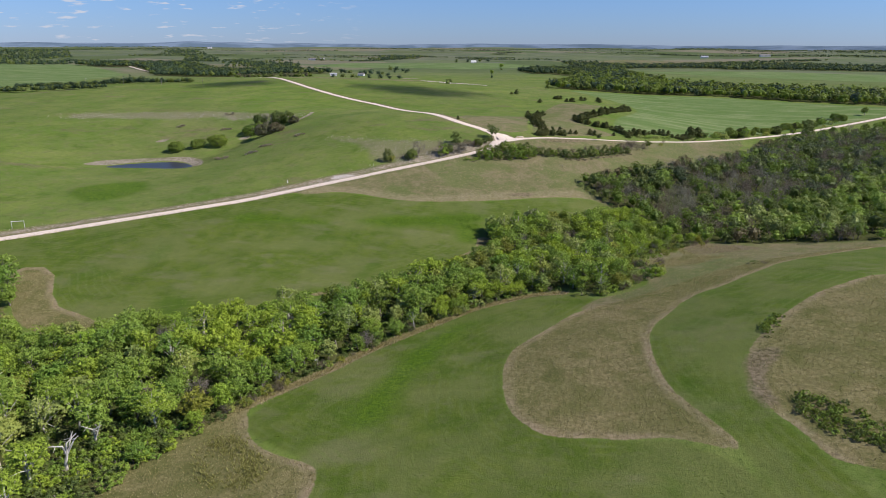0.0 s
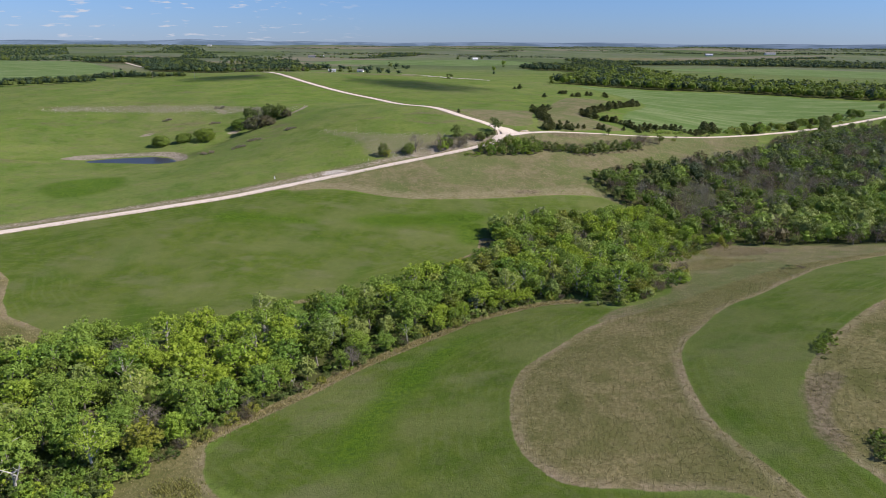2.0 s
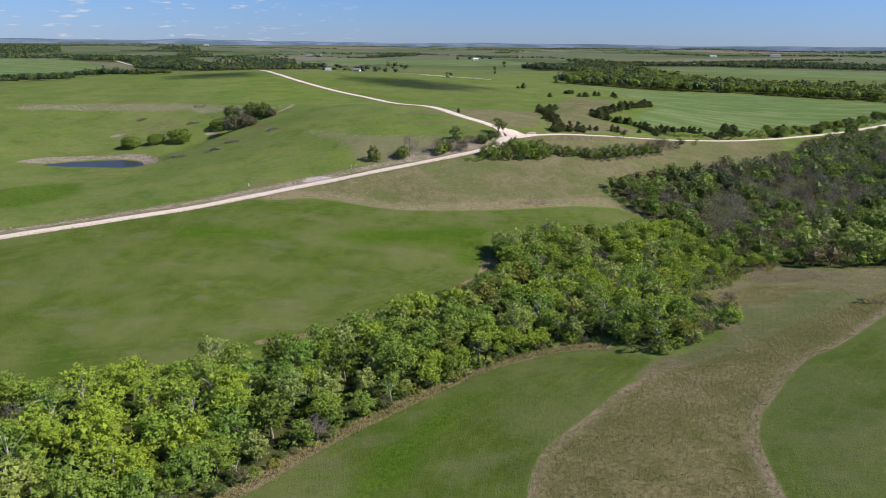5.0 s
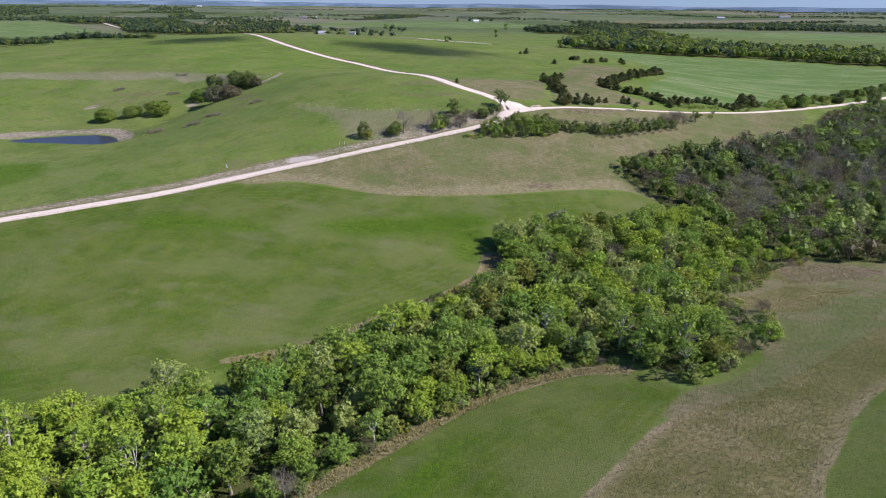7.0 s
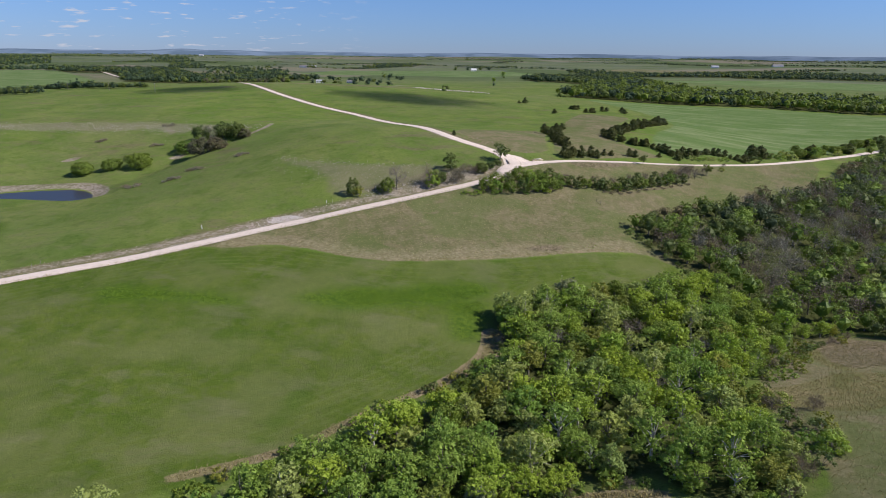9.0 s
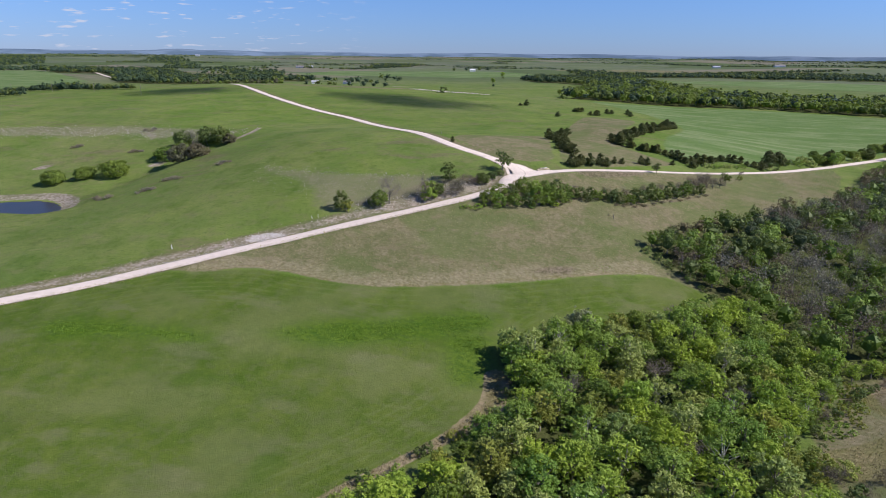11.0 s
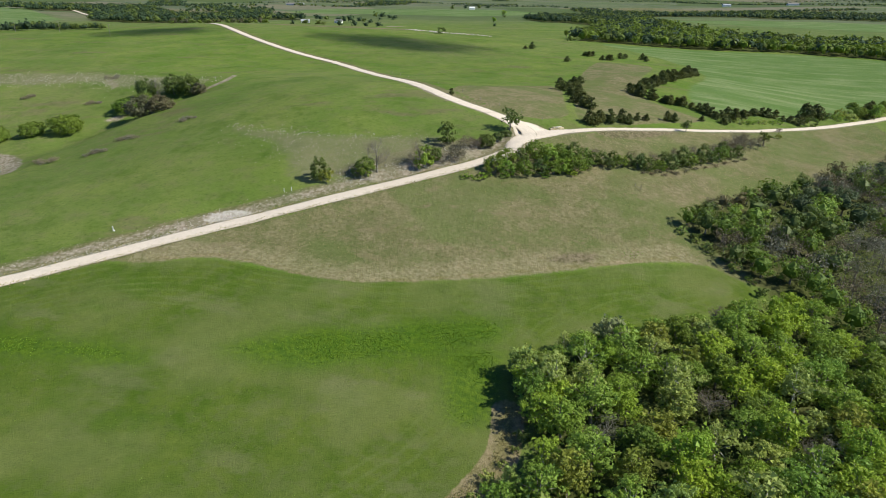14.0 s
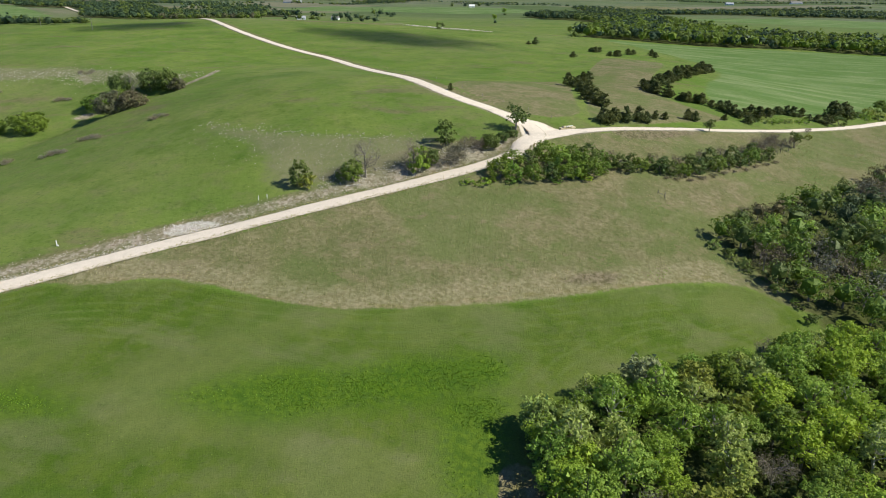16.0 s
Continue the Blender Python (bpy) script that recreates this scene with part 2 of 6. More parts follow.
    edge = n.math("ADD", n.math("MULTIPLY", n.math("SUBTRACT", fine, 0.5), 3.0), n.math("MULTIPLY", n.math("SUBTRACT", mid, 0.5), 3.0))
    c = n.mix(n.ramp(n.math("ADD", n.attr("fresh"), edge), -1.5, 1.5, 0, 0.88), c, fresh)
    # lush wet grass
    lush = n.mix(n.ramp(fine, 0.35, 0.65), (0.052, 0.125, 0.009), (0.118, 0.205, 0.014))
    c = n.mix(n.ramp(n.math("ADD", n.attr("lush"), n.math("MULTIPLY", edge, 2.0)), -6.0, 4.5, 0, 0.8), c, lush)
    # half dry grass
    thin = n.mix(n.ramp(fine, 0.35, 0.7), (0.19, 0.17, 0.085), (0.33, 0.28, 0.165))
    thin = n.mix(n.ramp(mid, 0.42, 0.6, 0.0, 0.6), thin, (0.148, 0.168, 0.06))
    thin = n.mix(n.ramp(broad, 0.47, 0.6, 0, 0.6), thin, (0.13, 0.178, 0.05))
    thin = n.mix(n.ramp(n.math("ADD", n.attr("fringe"), n.math("MULTIPLY", n.math("SUBTRACT", n.noise(0.11, 5, 0.7), 0.5), 1.6)), 0.25, 0.9, 0, 0.8), thin, n.mix(n.ramp(fine, 0.35, 0.65), (0.25, 0.21, 0.115), (0.41, 0.35, 0.22)))
    thin = n.mix(n.ramp(n.noise(0.09, 5, 0.75, n.stretch(0.8, 1.5, 1, 0.4)), 0.56, 0.66, 0, 0.7), thin, (0.27, 0.22, 0.13))
    c = n.mix(n.ramp(n.math("ADD", n.attr("thin"), n.math("MULTIPLY", edge, 0.6)), -0.9, 0.9, 0, 0.9), c, thin)
    # tall dry grass
    dry = n.mix(n.ramp(fine, 0.3, 0.7), (0.185, 0.17, 0.064), (0.35, 0.308, 0.145))
    dry = n.mix(n.ramp(grain, 0.48, 0.7, 0, 0.6), dry, (0.11, 0.1, 0.042))
    dry = n.mix(n.ramp(mid, 0.42, 0.66, 0, 0.85), dry, (0.145, 0.155, 0.047))
    dry = n.mix(n.ramp(broad, 0.42, 0.6, 0, 0.5), dry, (0.16, 0.167, 0.053))
    dry = n.mix(n.ramp(n.noise(1.1, 4, 0.8), 0.52, 0.62, 0, 0.65), dry, (0.105, 0.11, 0.04))
    rim = n.math("MULTIPLY", n.ramp(n.attr("fresh"), -7.0, -1.5), n.math("MULTIPLY", n.ramp(n.math("ADD", n.attr("dry"), edge), 4.5, 1.0), n.ramp(mid, 0.4, 0.56, 0.25, 0.8)))
    dry = n.mix(rim, dry, n.mix(n.ramp(fine, 0.3, 0.7), (0.26, 0.21, 0.115), (0.43, 0.36, 0.22)))
    c = n.mix(n.ramp(n.math("ADD", n.attr("dry"), n.math("MULTIPLY", edge, 0.3)), -0.35, 0.35), c, dry)
    soil = n.mix(n.ramp(fine, 0.35, 0.65), (0.12, 0.1, 0.055), (0.3, 0.245, 0.16))
    c = n.mix(n.ramp(n.math("ADD", n.attr("soil"), n.math("MULTIPLY", edge, 0.8)), -0.4, 2.2, 0, 0.8), c, soil)
    # wood floor: darker green inside the wood outlines
    wood_floor = n.mix(n.ramp(fine, 0.3, 0.7), (0.058, 0.07, 0.021), (0.115, 0.125, 0.045))
    c = n.mix(n.ramp(n.math("ADD", n.attr("wood_floor"), n.math("MULTIPLY", edge, 1.2)), 0.6, 4.5, 0, 0.9), c, wood_floor)
    # bare limestone soil
    bare = n.mix(n.ramp(fine, 0.35, 0.65), (0.26, 0.215, 0.145), (0.52, 0.455, 0.36))
    bare = n.mix(n.ramp(mid, 0.45, 0.65, 0, 0.6), bare, (0.17, 0.165, 0.08))
    c = n.mix(n.ramp(n.math("ADD", n.attr("bare"), n.math("MULTIPLY", edge, 1.0)), -0.9, 1.2, 0, 0.88), c, bare)
    chalk = n.mix(n.ramp(fine, 0.35, 0.65), (0.5, 0.45, 0.37), (0.7, 0.66, 0.58))
    c = n.mix(n.ramp(n.math("ADD", n.attr("chalk"), n.math("MULTIPLY", edge, 0.5)), -0.3, 0.6, 0, 0.95), c, chalk)
    # stony pasture
    stony = n.mix(n.ramp(grain, 0.48, 0.66), (0.19, 0.19, 0.09), (0.42, 0.38, 0.29))
    c = n.mix(n.ramp(n.math("ADD", n.attr("stony"), n.math("MULTIPLY", edge, 2.5)), -1.5, 7.0, 0, 0.68), c, stony)
    # distant crop land
    crop = n.mix(n.ramp(n.noise(0.05, 4, 0.6, n.stretch(0.3, 1.6, 1, 0.5)), 0.4, 0.7), (0.13, 0.215, 0.06), (0.235, 0.3, 0.125))
    c = n.mix(n.ramp(n.attr("crop"), -2.0, 2.0, 0, 0.9), c, crop)
    c = n.mix(n.ramp(grain, 0.46, 0.7, 0, 0.55), c, n.mix(1.0, c, (0.5, 0.53, 0.44), "MULTIPLY"))
    c = n.mix(n.ramp(n.noise(1.5, 4, 0.75), 0.56, 0.7, 0, 0.45), c, n.mix(1.0, c, (1.4, 1.34, 1.3), "MULTIPLY"))
    tuft = n.noise(0.3, 5, 0.72)
    c = n.mix(n.ramp(tuft, 0.5, 0.66, 0, 0.4), c, n.mix(1.0, c, (0.66, 0.76, 0.58), "MULTIPLY"))
    c = n.mix(n.ramp(tuft, 0.46, 0.34, 0, 0.35), c, n.mix(1.0, c, (1.32, 1.22, 1.35), "MULTIPLY"))
    # uneven growth over tens of metres
    c = n.mix(n.ramp(n.noise(0.017, 5, 0.68), 0.36, 0.64, 0, 0.5), c, n.mix(1.0, c, (0.7, 0.82, 0.62), "MULTIPLY"))
    n.colour(n.mix(1.0, c, (0.855, 0.81, 0.86), "MULTIPLY"))
    return n.bump(n.math("ADD", n.math("MULTIPLY", fine, 0.6), n.math("MULTIPLY", grain, 0.4)), 0.7, 0.5).mat


def road_material():
    n = Nodes("limestone_gravel", 0.95)
    fine, mid = n.noise(6.0, 5, 0.7), n.noise(0.35, 4)
    c = n.mix(n.ramp(fine, 0.3, 0.7), (0.58, 0.485, 0.385), (0.78, 0.665, 0.545))
    c = n.mix(n.ramp(mid, 0.45, 0.75, 0, 0.4), c, (0.5, 0.425, 0.33))
    across = n.attr("across")
    c = n.mix(n.ramp(n.math("ADD", across, n.math("MULTIPLY", n.math("SUBTRACT", mid, 0.5), 0.5)), 0.72, 1.05, 0, 0.75), c, (0.3, 0.25, 0.17))
    return n.colour(c).bump(fine, 0.4, 0.05).mat


def stone_material():
    n = Nodes("limestone", 0.9)
    g = n.noise(1.6, 5, 0.6)
    c = n.mix(n.ramp(g, 0.3, 0.7), (0.32, 0.28, 0.21), (0.6, 0.54, 0.44))
    return n.colour(n.mix(n.ramp(n.island(), 0, 1, 0, 0.4), c, (0.45, 0.42, 0.36))).bump(g, 0.5, 0.08).mat


def chalk_material():
    n = Nodes("chalk", 0.95)
    g = n.noise(1.1, 5, 0.6)
    return n.colour(n.mix(n.ramp(g, 0.3, 0.7), (0.45, 0.4, 0.33), (0.7, 0.66, 0.59))).bump(g, 0.5, 0.08).mat


def water_material():
    n = Nodes("pond_water", 0.3)
    n.bsdf.inputs["Specular IOR Level"].default_value = 0.22
    n.colour(n.mix(n.noise(0.08), (0.022, 0.025, 0.032), (0.04, 0.038, 0.04)))
    return n.bump(n.noise(1.4, 3, 0.6, n.stretch(1, 0.5, 1)), 0.12, 0.05).mat


GROUND, GRAVEL, STONE, WATER, CHALK = ground_material(), road_material(), stone_material(), water_material(), chalk_material()


# ---- shared shape code ----
def mesh_of(name, v, f, material=None):
    """A mesh from arrays of places and of triangles or quads."""
    v, f = np.asarray(v, np.float32), np.asarray(f, np.int32)
    me = bpy.data.meshes.new(name)
    me.vertices.add(len(v))
    me.vertices.foreach_set("co", v.ravel())
    me.loops.add(f.size)
    me.loops.foreach_set("vertex_index", f.ravel())
    me.polygons.add(len(f))
    me.polygons.foreach_set("loop_start", np.arange(0, f.size, f.shape[1], dtype=np.int32))
    me.update(calc_edges=True)
    if material:
        me.materials.append(material)
    return me


def smooth(me):
    me.polygons.foreach_set("use_smooth", np.ones(len(me.polygons), bool))
    return me


def join(pieces):
    """One pair of arrays from several."""
    v, f, base = [], [], 0
    for a, b in pieces:
        v.append(a)
        f.append(b + base)
        base += len(a)
    return np.concatenate(v), np.concatenate(f)


def step(a, b, v):
    u = np.clip((v - a) / (b - a), 0, 1)
    return u * u * (3 - 2 * u)


def line_distance(x, y, line):
    """Distance to a polyline, and the way along it."""
    best, along, base = np.full(x.shape, 1e9), np.zeros(x.shape), 0.0
    for (ax, ay), (bx, by) in zip(line[:-1], line[1:]):
        l = math.hypot(bx - ax, by - ay)
        u = np.clip(((x - ax) * (bx - ax) + (y - ay) * (by - ay)) / (l * l), 0, 1)
        d = np.hypot(x - ax - u * (bx - ax), y - ay - u * (by - ay))
        near = d < best
        best, along = np.where(near, d, best), np.where(near, base + u * l, along)
        base += l
    return best, along


def inside(x, y, poly):
    """Signed distance to an outline, positive inside."""
    d, _ = line_distance(x, y, poly + poly[:1])
    odd = np.zeros(x.shape, bool)
    for (ax, ay), (bx, by) in zip(poly, poly[1:] + poly[:1]):
        if ay != by:
            odd ^= ((ay > y) != (by > y)) & (x < (bx - ax) * (y - ay) / (by - ay) + ax)
    return np.where(odd, d, -d)


def rounded(line, rounds=2, closed=False):
    """Cuts the corners of a line."""
    for _ in range(rounds):
        pts = line + line[:1] if closed else line
        out = [] if closed else [line[0]]
        for (ax, ay), (bx, by) in zip(pts[:-1], pts[1:]):
            out += [(0.75 * ax + 0.25 * bx, 0.75 * ay + 0.25 * by), (0.25 * ax + 0.75 * bx, 0.25 * ay + 0.75 * by)]
        line = out if closed else out + [line[-1]]
    return line


# ---- the lie of the land ----
# rows of swells 104 m apart: y, first x, heights
SWELLS = [
    (120, -208, [-2.3, 1.4, 0.7, 3.4, -0.9, -0.8]),
    (200, -260, [-5.6, -3.8, -8.9, 1.7, 14.7, 0.7]),
    (280, -208, [-5, -0.7, -5, -4.5, 3.7, -0.8]),
    (360, -260, [0, 1.5, -2.6, -4.3, -13.2, -3.1]),
    (440, -208, [-1.6, 0.6, 0.5, -1.5, -5.2, -1.8]),
    (520, -260, [-10.1, 2.9, 13.6, 14.6, 3.7, -1.7]),
    (600, -208, [0.6, 10.9, 1.9, 1.1, -1.5, -1.8]),
    (680, -260, [8.3, 0.8, 0.6, 2.4, 10.7, 0]),
]
HILLS = [
    (-450, 250, 140, -4.6),
    (-450, 450, 140, 7.1),
    (-480, 680, 140, 11.8),
    (450, 200, 140, -0.5),
    (450, 450, 140, -1),
    (450, 700, 140, -9.6),
    (-500, 950, 160, 6.9),
    (-270, 900, 160, 11.2),
    (-270, 1100, 160, 7.9),
    (0, 850, 160, 13.3),
    (0, 1100, 160, 3.3),
    (270, 1150, 160, -1.5),
    (550, 1100, 160, -6.4),
    (-750, 1100, 160, 0.6),
    (-100, -20, 160, -6.5),
    (120, -20, 160, -4.9),
    (250, 1450, 160, 3.7),
]

ROAD_MAIN = rounded([(-420, 190), (-300, 268), (-240, 308), (-195, 338), (-158, 358), (-130, 376), (-109, 391), (-87, 406), (-61, 420), (-34, 435), (-12, 447), (8, 458), (21, 469), (29, 480), (33, 491)])
ROAD_UP = rounded([(29, 478), (33, 489), (26, 500), (15, 509), (3, 520), (-9, 534), (-24, 568), (-40, 607), (-65, 678), (-98, 738), (-124, 763), (-153, 796), (-210, 872), (-247, 933), (-290, 1013), (-330, 1085), (-400, 1180)])
ROAD_RIGHT = rounded([(27, 482), (39, 490), (52, 497), (72, 507), (91, 517), (118, 531), (150, 550), (190, 577), (240, 613), (292, 656), (359, 705), (420, 751), (534, 825), (700, 930)])
POND = rounded([(-286, 487), (-266, 503), (-246, 511), (-230, 512), (-216, 500), (-210, 486), (-218, 479), (-243, 483), (-272, 484)], 2, True)
POND_LEVEL = 6.2
GULLY = [(-222, 498), (-205, 535), (-190, 566), (-178, 590), (-150, 612), (-120, 632)]
ROAD_FAR = rounded([(-1300, 2300), (-1137, 2088), (-924, 1821), (-778, 1650), (-690, 1550)])


def open_land(x, y):
    """Height of the land without roads and pond."""
    x, y = np.asarray(x, float), np.asarray(y, float)
    r = np.hypot(x, y)
    z = 10 + 18 * step(500, 1100, y) + 42 * step(1700, 4800, r)
    for row, first, heights in SWELLS:
        for i, q in enumerate(heights):
            z = z + q * np.exp(-((x - first - 104 * i) ** 2 + (y - row) ** 2) / (2 * 75.0 ** 2))
    for a, b, s, q in HILLS:
        z = z + q * np.exp(-((x - a) ** 2 + (y - b) ** 2) / (2.0 * s * s))
    near = (np.abs(x + 185) < 90) & (np.abs(y - 560) < 110)
    if near.any():
        d, s = line_distance(x[near], y[near], GULLY)
        z[near] -= 4.5 * np.exp(-((d / 16.0) ** 2)) * step(0, 45, s) * step(150, 105, s)
    roll = np.sin(x / 310 + 0.8 * np.sin(y / 520)) * np.sin(y / 260 + 1.3) + 0.6 * np.sin(x / 140 - y / 190)
    z = z + step(1300, 2200, r) * 4.5 * roll
    return z + 0.25 * np.sin(x / 9 + np.sin(y / 13)) * np.sin(y / 11 + np.sin(x / 17))


def road_profile(line):
    """Places every 2 m along a road, with an evened height."""
    pts = np.array(line, float)
    seg = np.r_[0, np.cumsum(np.hypot(*np.diff(pts, axis=0).T))]
    s = np.arange(0, seg[-1], 2.0)
    x, y = np.interp(s, seg, pts[:, 0]), np.interp(s, seg, pts[:, 1])
    z = open_land(x, y)
    k = np.ones(15) / 15
    return x, y, np.convolve(np.pad(z, 7, mode="edge"), k, "valid")


ROADS = [(line, *road_profile(line)) for line in (ROAD_MAIN, ROAD_UP, ROAD_RIGHT)]


def land(x, y):
    """Height of the ground, with the road beds cut in and the pond's basin."""
    x, y = np.asarray(x, float), np.asarray(y, float)
    z = open_land(x, y)
    for line, rx, ry, rz in ROADS:
        near = (x > rx.min() - 16) & (x < rx.max() + 16) & (y > ry.min() - 16) & (y < ry.max() + 16)
        if near.any():
            d, s = line_distance(x[near], y[near], line)
            bed = np.interp(s, np.arange(len(rz)) * 2.0, rz) - 0.25 * step(3.4, 5.2, d) * step(8.0, 5.2, d)
            w = step(11.0, 4.2, d)
            z[near] = z[near] * (1 - w) + bed * w
    near = (np.abs(x + 248) < 90) & (np.abs(y - 495) < 70)
    if near.any():
        d = inside(x[near], y[near], POND)
        basin = POND_LEVEL + np.where(d > 0, -0.06 * d, -0.3 * d)
        z[near] = np.where(d > -24, np.minimum(z[near], basin + 6 * step(-14, -24, d)), z[near])
        z[near] = np.where((d < 0) & (d > -7), np.maximum(z[near], POND_LEVEL + 0.12), z[near])
    return z


def height(x, y):
    return float(land(np.array([x]), np.array([y]))[0])


# ---- outlines of what grows where ----
WOOD = [(-150, 40), (-104, 92), (-84, 120), (-78, 133), (-74, 146), (-68, 159), (-61, 171), (-47, 187), (-35, 203), (-20, 217), (-3, 233), (13, 244), (31, 251), (44, 252), (50, 245), (56, 239), (67, 244), (75, 257), (78, 281), (86, 304), (103, 324), (120, 339), (146, 347), (208, 331), (300, 326), (420, 330), (520, 420),
        (520, 720), (477, 733), (375, 688), (308, 640), (250, 565), (211, 525), (180, 504), (143, 478), (104, 453), (83, 433), (88, 421), (95, 410), (99, 398), (99, 391), (81, 384), (66, 373), (52, 362), (42, 366), (23, 356), (13, 348), (12, 339), (18, 330), (15, 320), (10, 312), (2, 299), (-10, 286), (-22, 278), (-34, 266), (-47, 255), (-58, 247),
        (-74, 234), (-94, 230), (-109, 222), (-126, 225), (-141, 211), (-153, 205), (-176, 222), (-195, 245), (-215, 262), (-260, 272), (-330, 260), (-330, 60)]
DRY = [
    # dry patches in the wood's bay
    rounded([(120, 336), (137, 341), (152, 338), (150, 322), (128, 316), (119, 311), (115, 322)], 2, True),
    rounded([(86, 298), (101, 302), (121, 314), (138, 304), (120, 293), (109, 279), (96, 283), (82, 285)], 2, True),
    # the dry tongue between two mown strips
    rounded([(14, 180), (13, 165), (14, 152), (18, 144), (22, 139), (27, 137), (35, 136), (41, 134), (51, 134), (58, 130), (67, 126), (65, 134), (62, 142), (58, 154), (58, 167), (60, 182), (64, 195), (71, 203), (85, 220), (101, 229), (122, 248), (149, 274), (181, 294), (218, 315), (214, 320), (178, 303), (144, 284), (116, 262), (94, 246), (74, 231), (58, 226), (44, 222), (29, 204), (18, 194)], 2, True),
    # the dry knoll
    rounded([(260, 200), (162, 231), (139, 216), (122, 206), (109, 195), (99, 186), (87, 173), (82, 164), (79, 152), (78, 141), (82, 132), (83, 121), (92, 118), (130, 95), (200, 90), (280, 120)], 2, True),
    # rough corner by the wood
    rounded([(-72, 168), (-64, 164), (-60, 156), (-58, 148), (-50, 139), (-40, 135), (-34, 131), (-34, 120), (-38, 96), (-70, 80), (-110, 90), (-90, 122), (-84, 139), (-76, 152)], 2, True),
    rounded([(-212, 275), (-192, 278), (-171, 240), (-151, 230), (-139, 223), (-153, 210), (-176, 224), (-193, 246)], 1, True),
]
SLOPE_FOOT = rounded([(-95, 389), (-76, 393), (-66, 391), (-54, 387), (-44, 384), (-32, 383), (-15, 385), (6, 390), (24, 396), (47, 402), (65, 409), (77, 413)])
EDGE = rounded([(-66, 161), (-59, 171), (-45, 187), (-33, 203), (-18, 217), (-2, 232), (14, 243), (31, 249), (44, 247)])
BACK_EDGE = rounded([(-64, 257), (-53, 262), (-41, 268), (-34, 273), (-26, 282), (-13, 293), (-2, 303), (8, 314), (12, 322), (13, 334)])
THIN = [
    rounded([(71, 203), (85, 220), (101, 229), (122, 248), (149, 274), (181, 294), (218, 315), (330, 320), (330, 335), (226, 331), (155, 347), (120, 346), (100, 325), (88, 300), (80, 270), (80, 247), (66, 236), (55, 235), (44, 222), (58, 213)], 1, True),
    # the dry slope under the road
    rounded([(-128, 372), (-110, 386), (-93, 387), (-80, 392), (-65, 389), (-50, 385), (-35, 382), (-16, 384), (5, 388), (29, 395), (44, 400), (62, 407), (84, 412), (97, 402), (110, 400), (140, 440), (215, 520), (285, 640), (240, 608), (190, 571), (150, 545), (118, 526), (91, 511), (72, 501), (52, 491), (36, 484), (21, 460), (8, 452), (-34, 430), (-61, 414), (-87, 401), (-109, 386)], 1, True),
    rounded([(59, 508), (57, 526), (79, 644), (96, 709), (125, 795), (149, 787), (174, 785), (112, 630), (115, 584), (130, 564), (137, 557), (86, 522)], 1, True),
    rounded([(-10, 559), (32, 598), (66, 624), (54, 537), (55, 515), (34, 504), (15, 519)], 1, True),
    [(-280, 1040), (-150, 1000), (-60, 1010), (-60, 1100), (-220, 1150)],
    [(-900, 1900), (-500, 1850), (-420, 2000), (-800, 2050)],
    [(300, 2500), (900, 2300), (1300, 2450), (700, 2750)],
]
FRESH = [
    rounded([(-62, 160), (-47, 188), (-35, 204), (-20, 218), (-3, 233), (13, 244), (33, 250), (44, 250), (50, 240), (55, 233), (44, 222), (29, 204), (18, 194), (14, 180), (13, 165), (14, 152), (22, 139), (41, 134), (58, 130), (70, 110), (60, 60), (-30, 60), (-34, 120), (-36, 133), (-58, 148)], 1, True),
    rounded([(67, 126), (62, 142), (58, 154), (58, 167), (60, 182), (64, 195), (71, 203), (85, 220), (101, 229), (122, 248), (149, 274), (181, 294), (218, 315), (330, 318), (330, 270), (230, 250), (162, 233), (139, 216), (122, 206), (109, 195), (99, 186), (87, 173), (82, 164), (79, 152), (78, 141), (83, 121), (90, 90), (70, 90)], 1, True),
    rounded([(-192, 278), (-171, 240), (-139, 223), (-96, 236), (-49, 260), (-12, 289), (10, 312), (20, 336), (42, 367), (81, 384), (100, 396), (90, 411), (62, 406), (29, 394), (-16, 383), (-50, 384), (-80, 391), (-112, 384), (-160, 352), (-240, 303), (-320, 250), (-300, 230)], 1, True),
]
LUSH = [
    rounded([(83, 138), (86, 146), (91, 146), (97, 140), (103, 134), (112, 124), (104, 116), (95, 123), (90, 127), (83, 132)], 1, True),
    rounded([(96, 305), (110, 318), (116, 332), (124, 340), (112, 338), (100, 326), (90, 308)], 1, True),
    rounded([(-59, 349), (-54, 346), (-36, 344), (-21, 349), (0, 354), (13, 360), (14, 371), (-5, 368), (-23, 362), (-41, 358), (-53, 353)], 1, True),
    rounded([(-3, 355), (13, 358), (12, 349), (10, 337), (11, 329), (-1, 328), (-2, 339)], 1, True),
    rounded([(-131, 350), (-114, 349), (-102, 350), (-76, 346), (-74, 341), (-98, 342), (-116, 341), (-124, 339)], 1, True),
    rounded([(53, 406), (57, 414), (66, 415), (64, 409)], 1, True),
    rounded([(-259, 393), (-247, 421), (-215, 429), (-205, 388), (-225, 368)], 2, True),
    rounded([(-22, 150), (-16, 178), (-4, 205), (6, 222), (0, 224), (-12, 206), (-25, 180), (-32, 150)], 1, True),
]
STONY = [
    rounded([(-400, 626), (-340, 632), (-281, 630), (-240, 640), (-221, 622), (-200, 632), (-165, 624), (-160, 640), (-200, 656), (-240, 664), (-300, 664), (-400, 656)], 1, True),
    rounded([(-104, 501), (-83, 488), (-43, 478), (-10, 480), (10, 474), (2, 462), (-30, 446), (-60, 432), (-75, 470), (-100, 488)], 1, True),
]
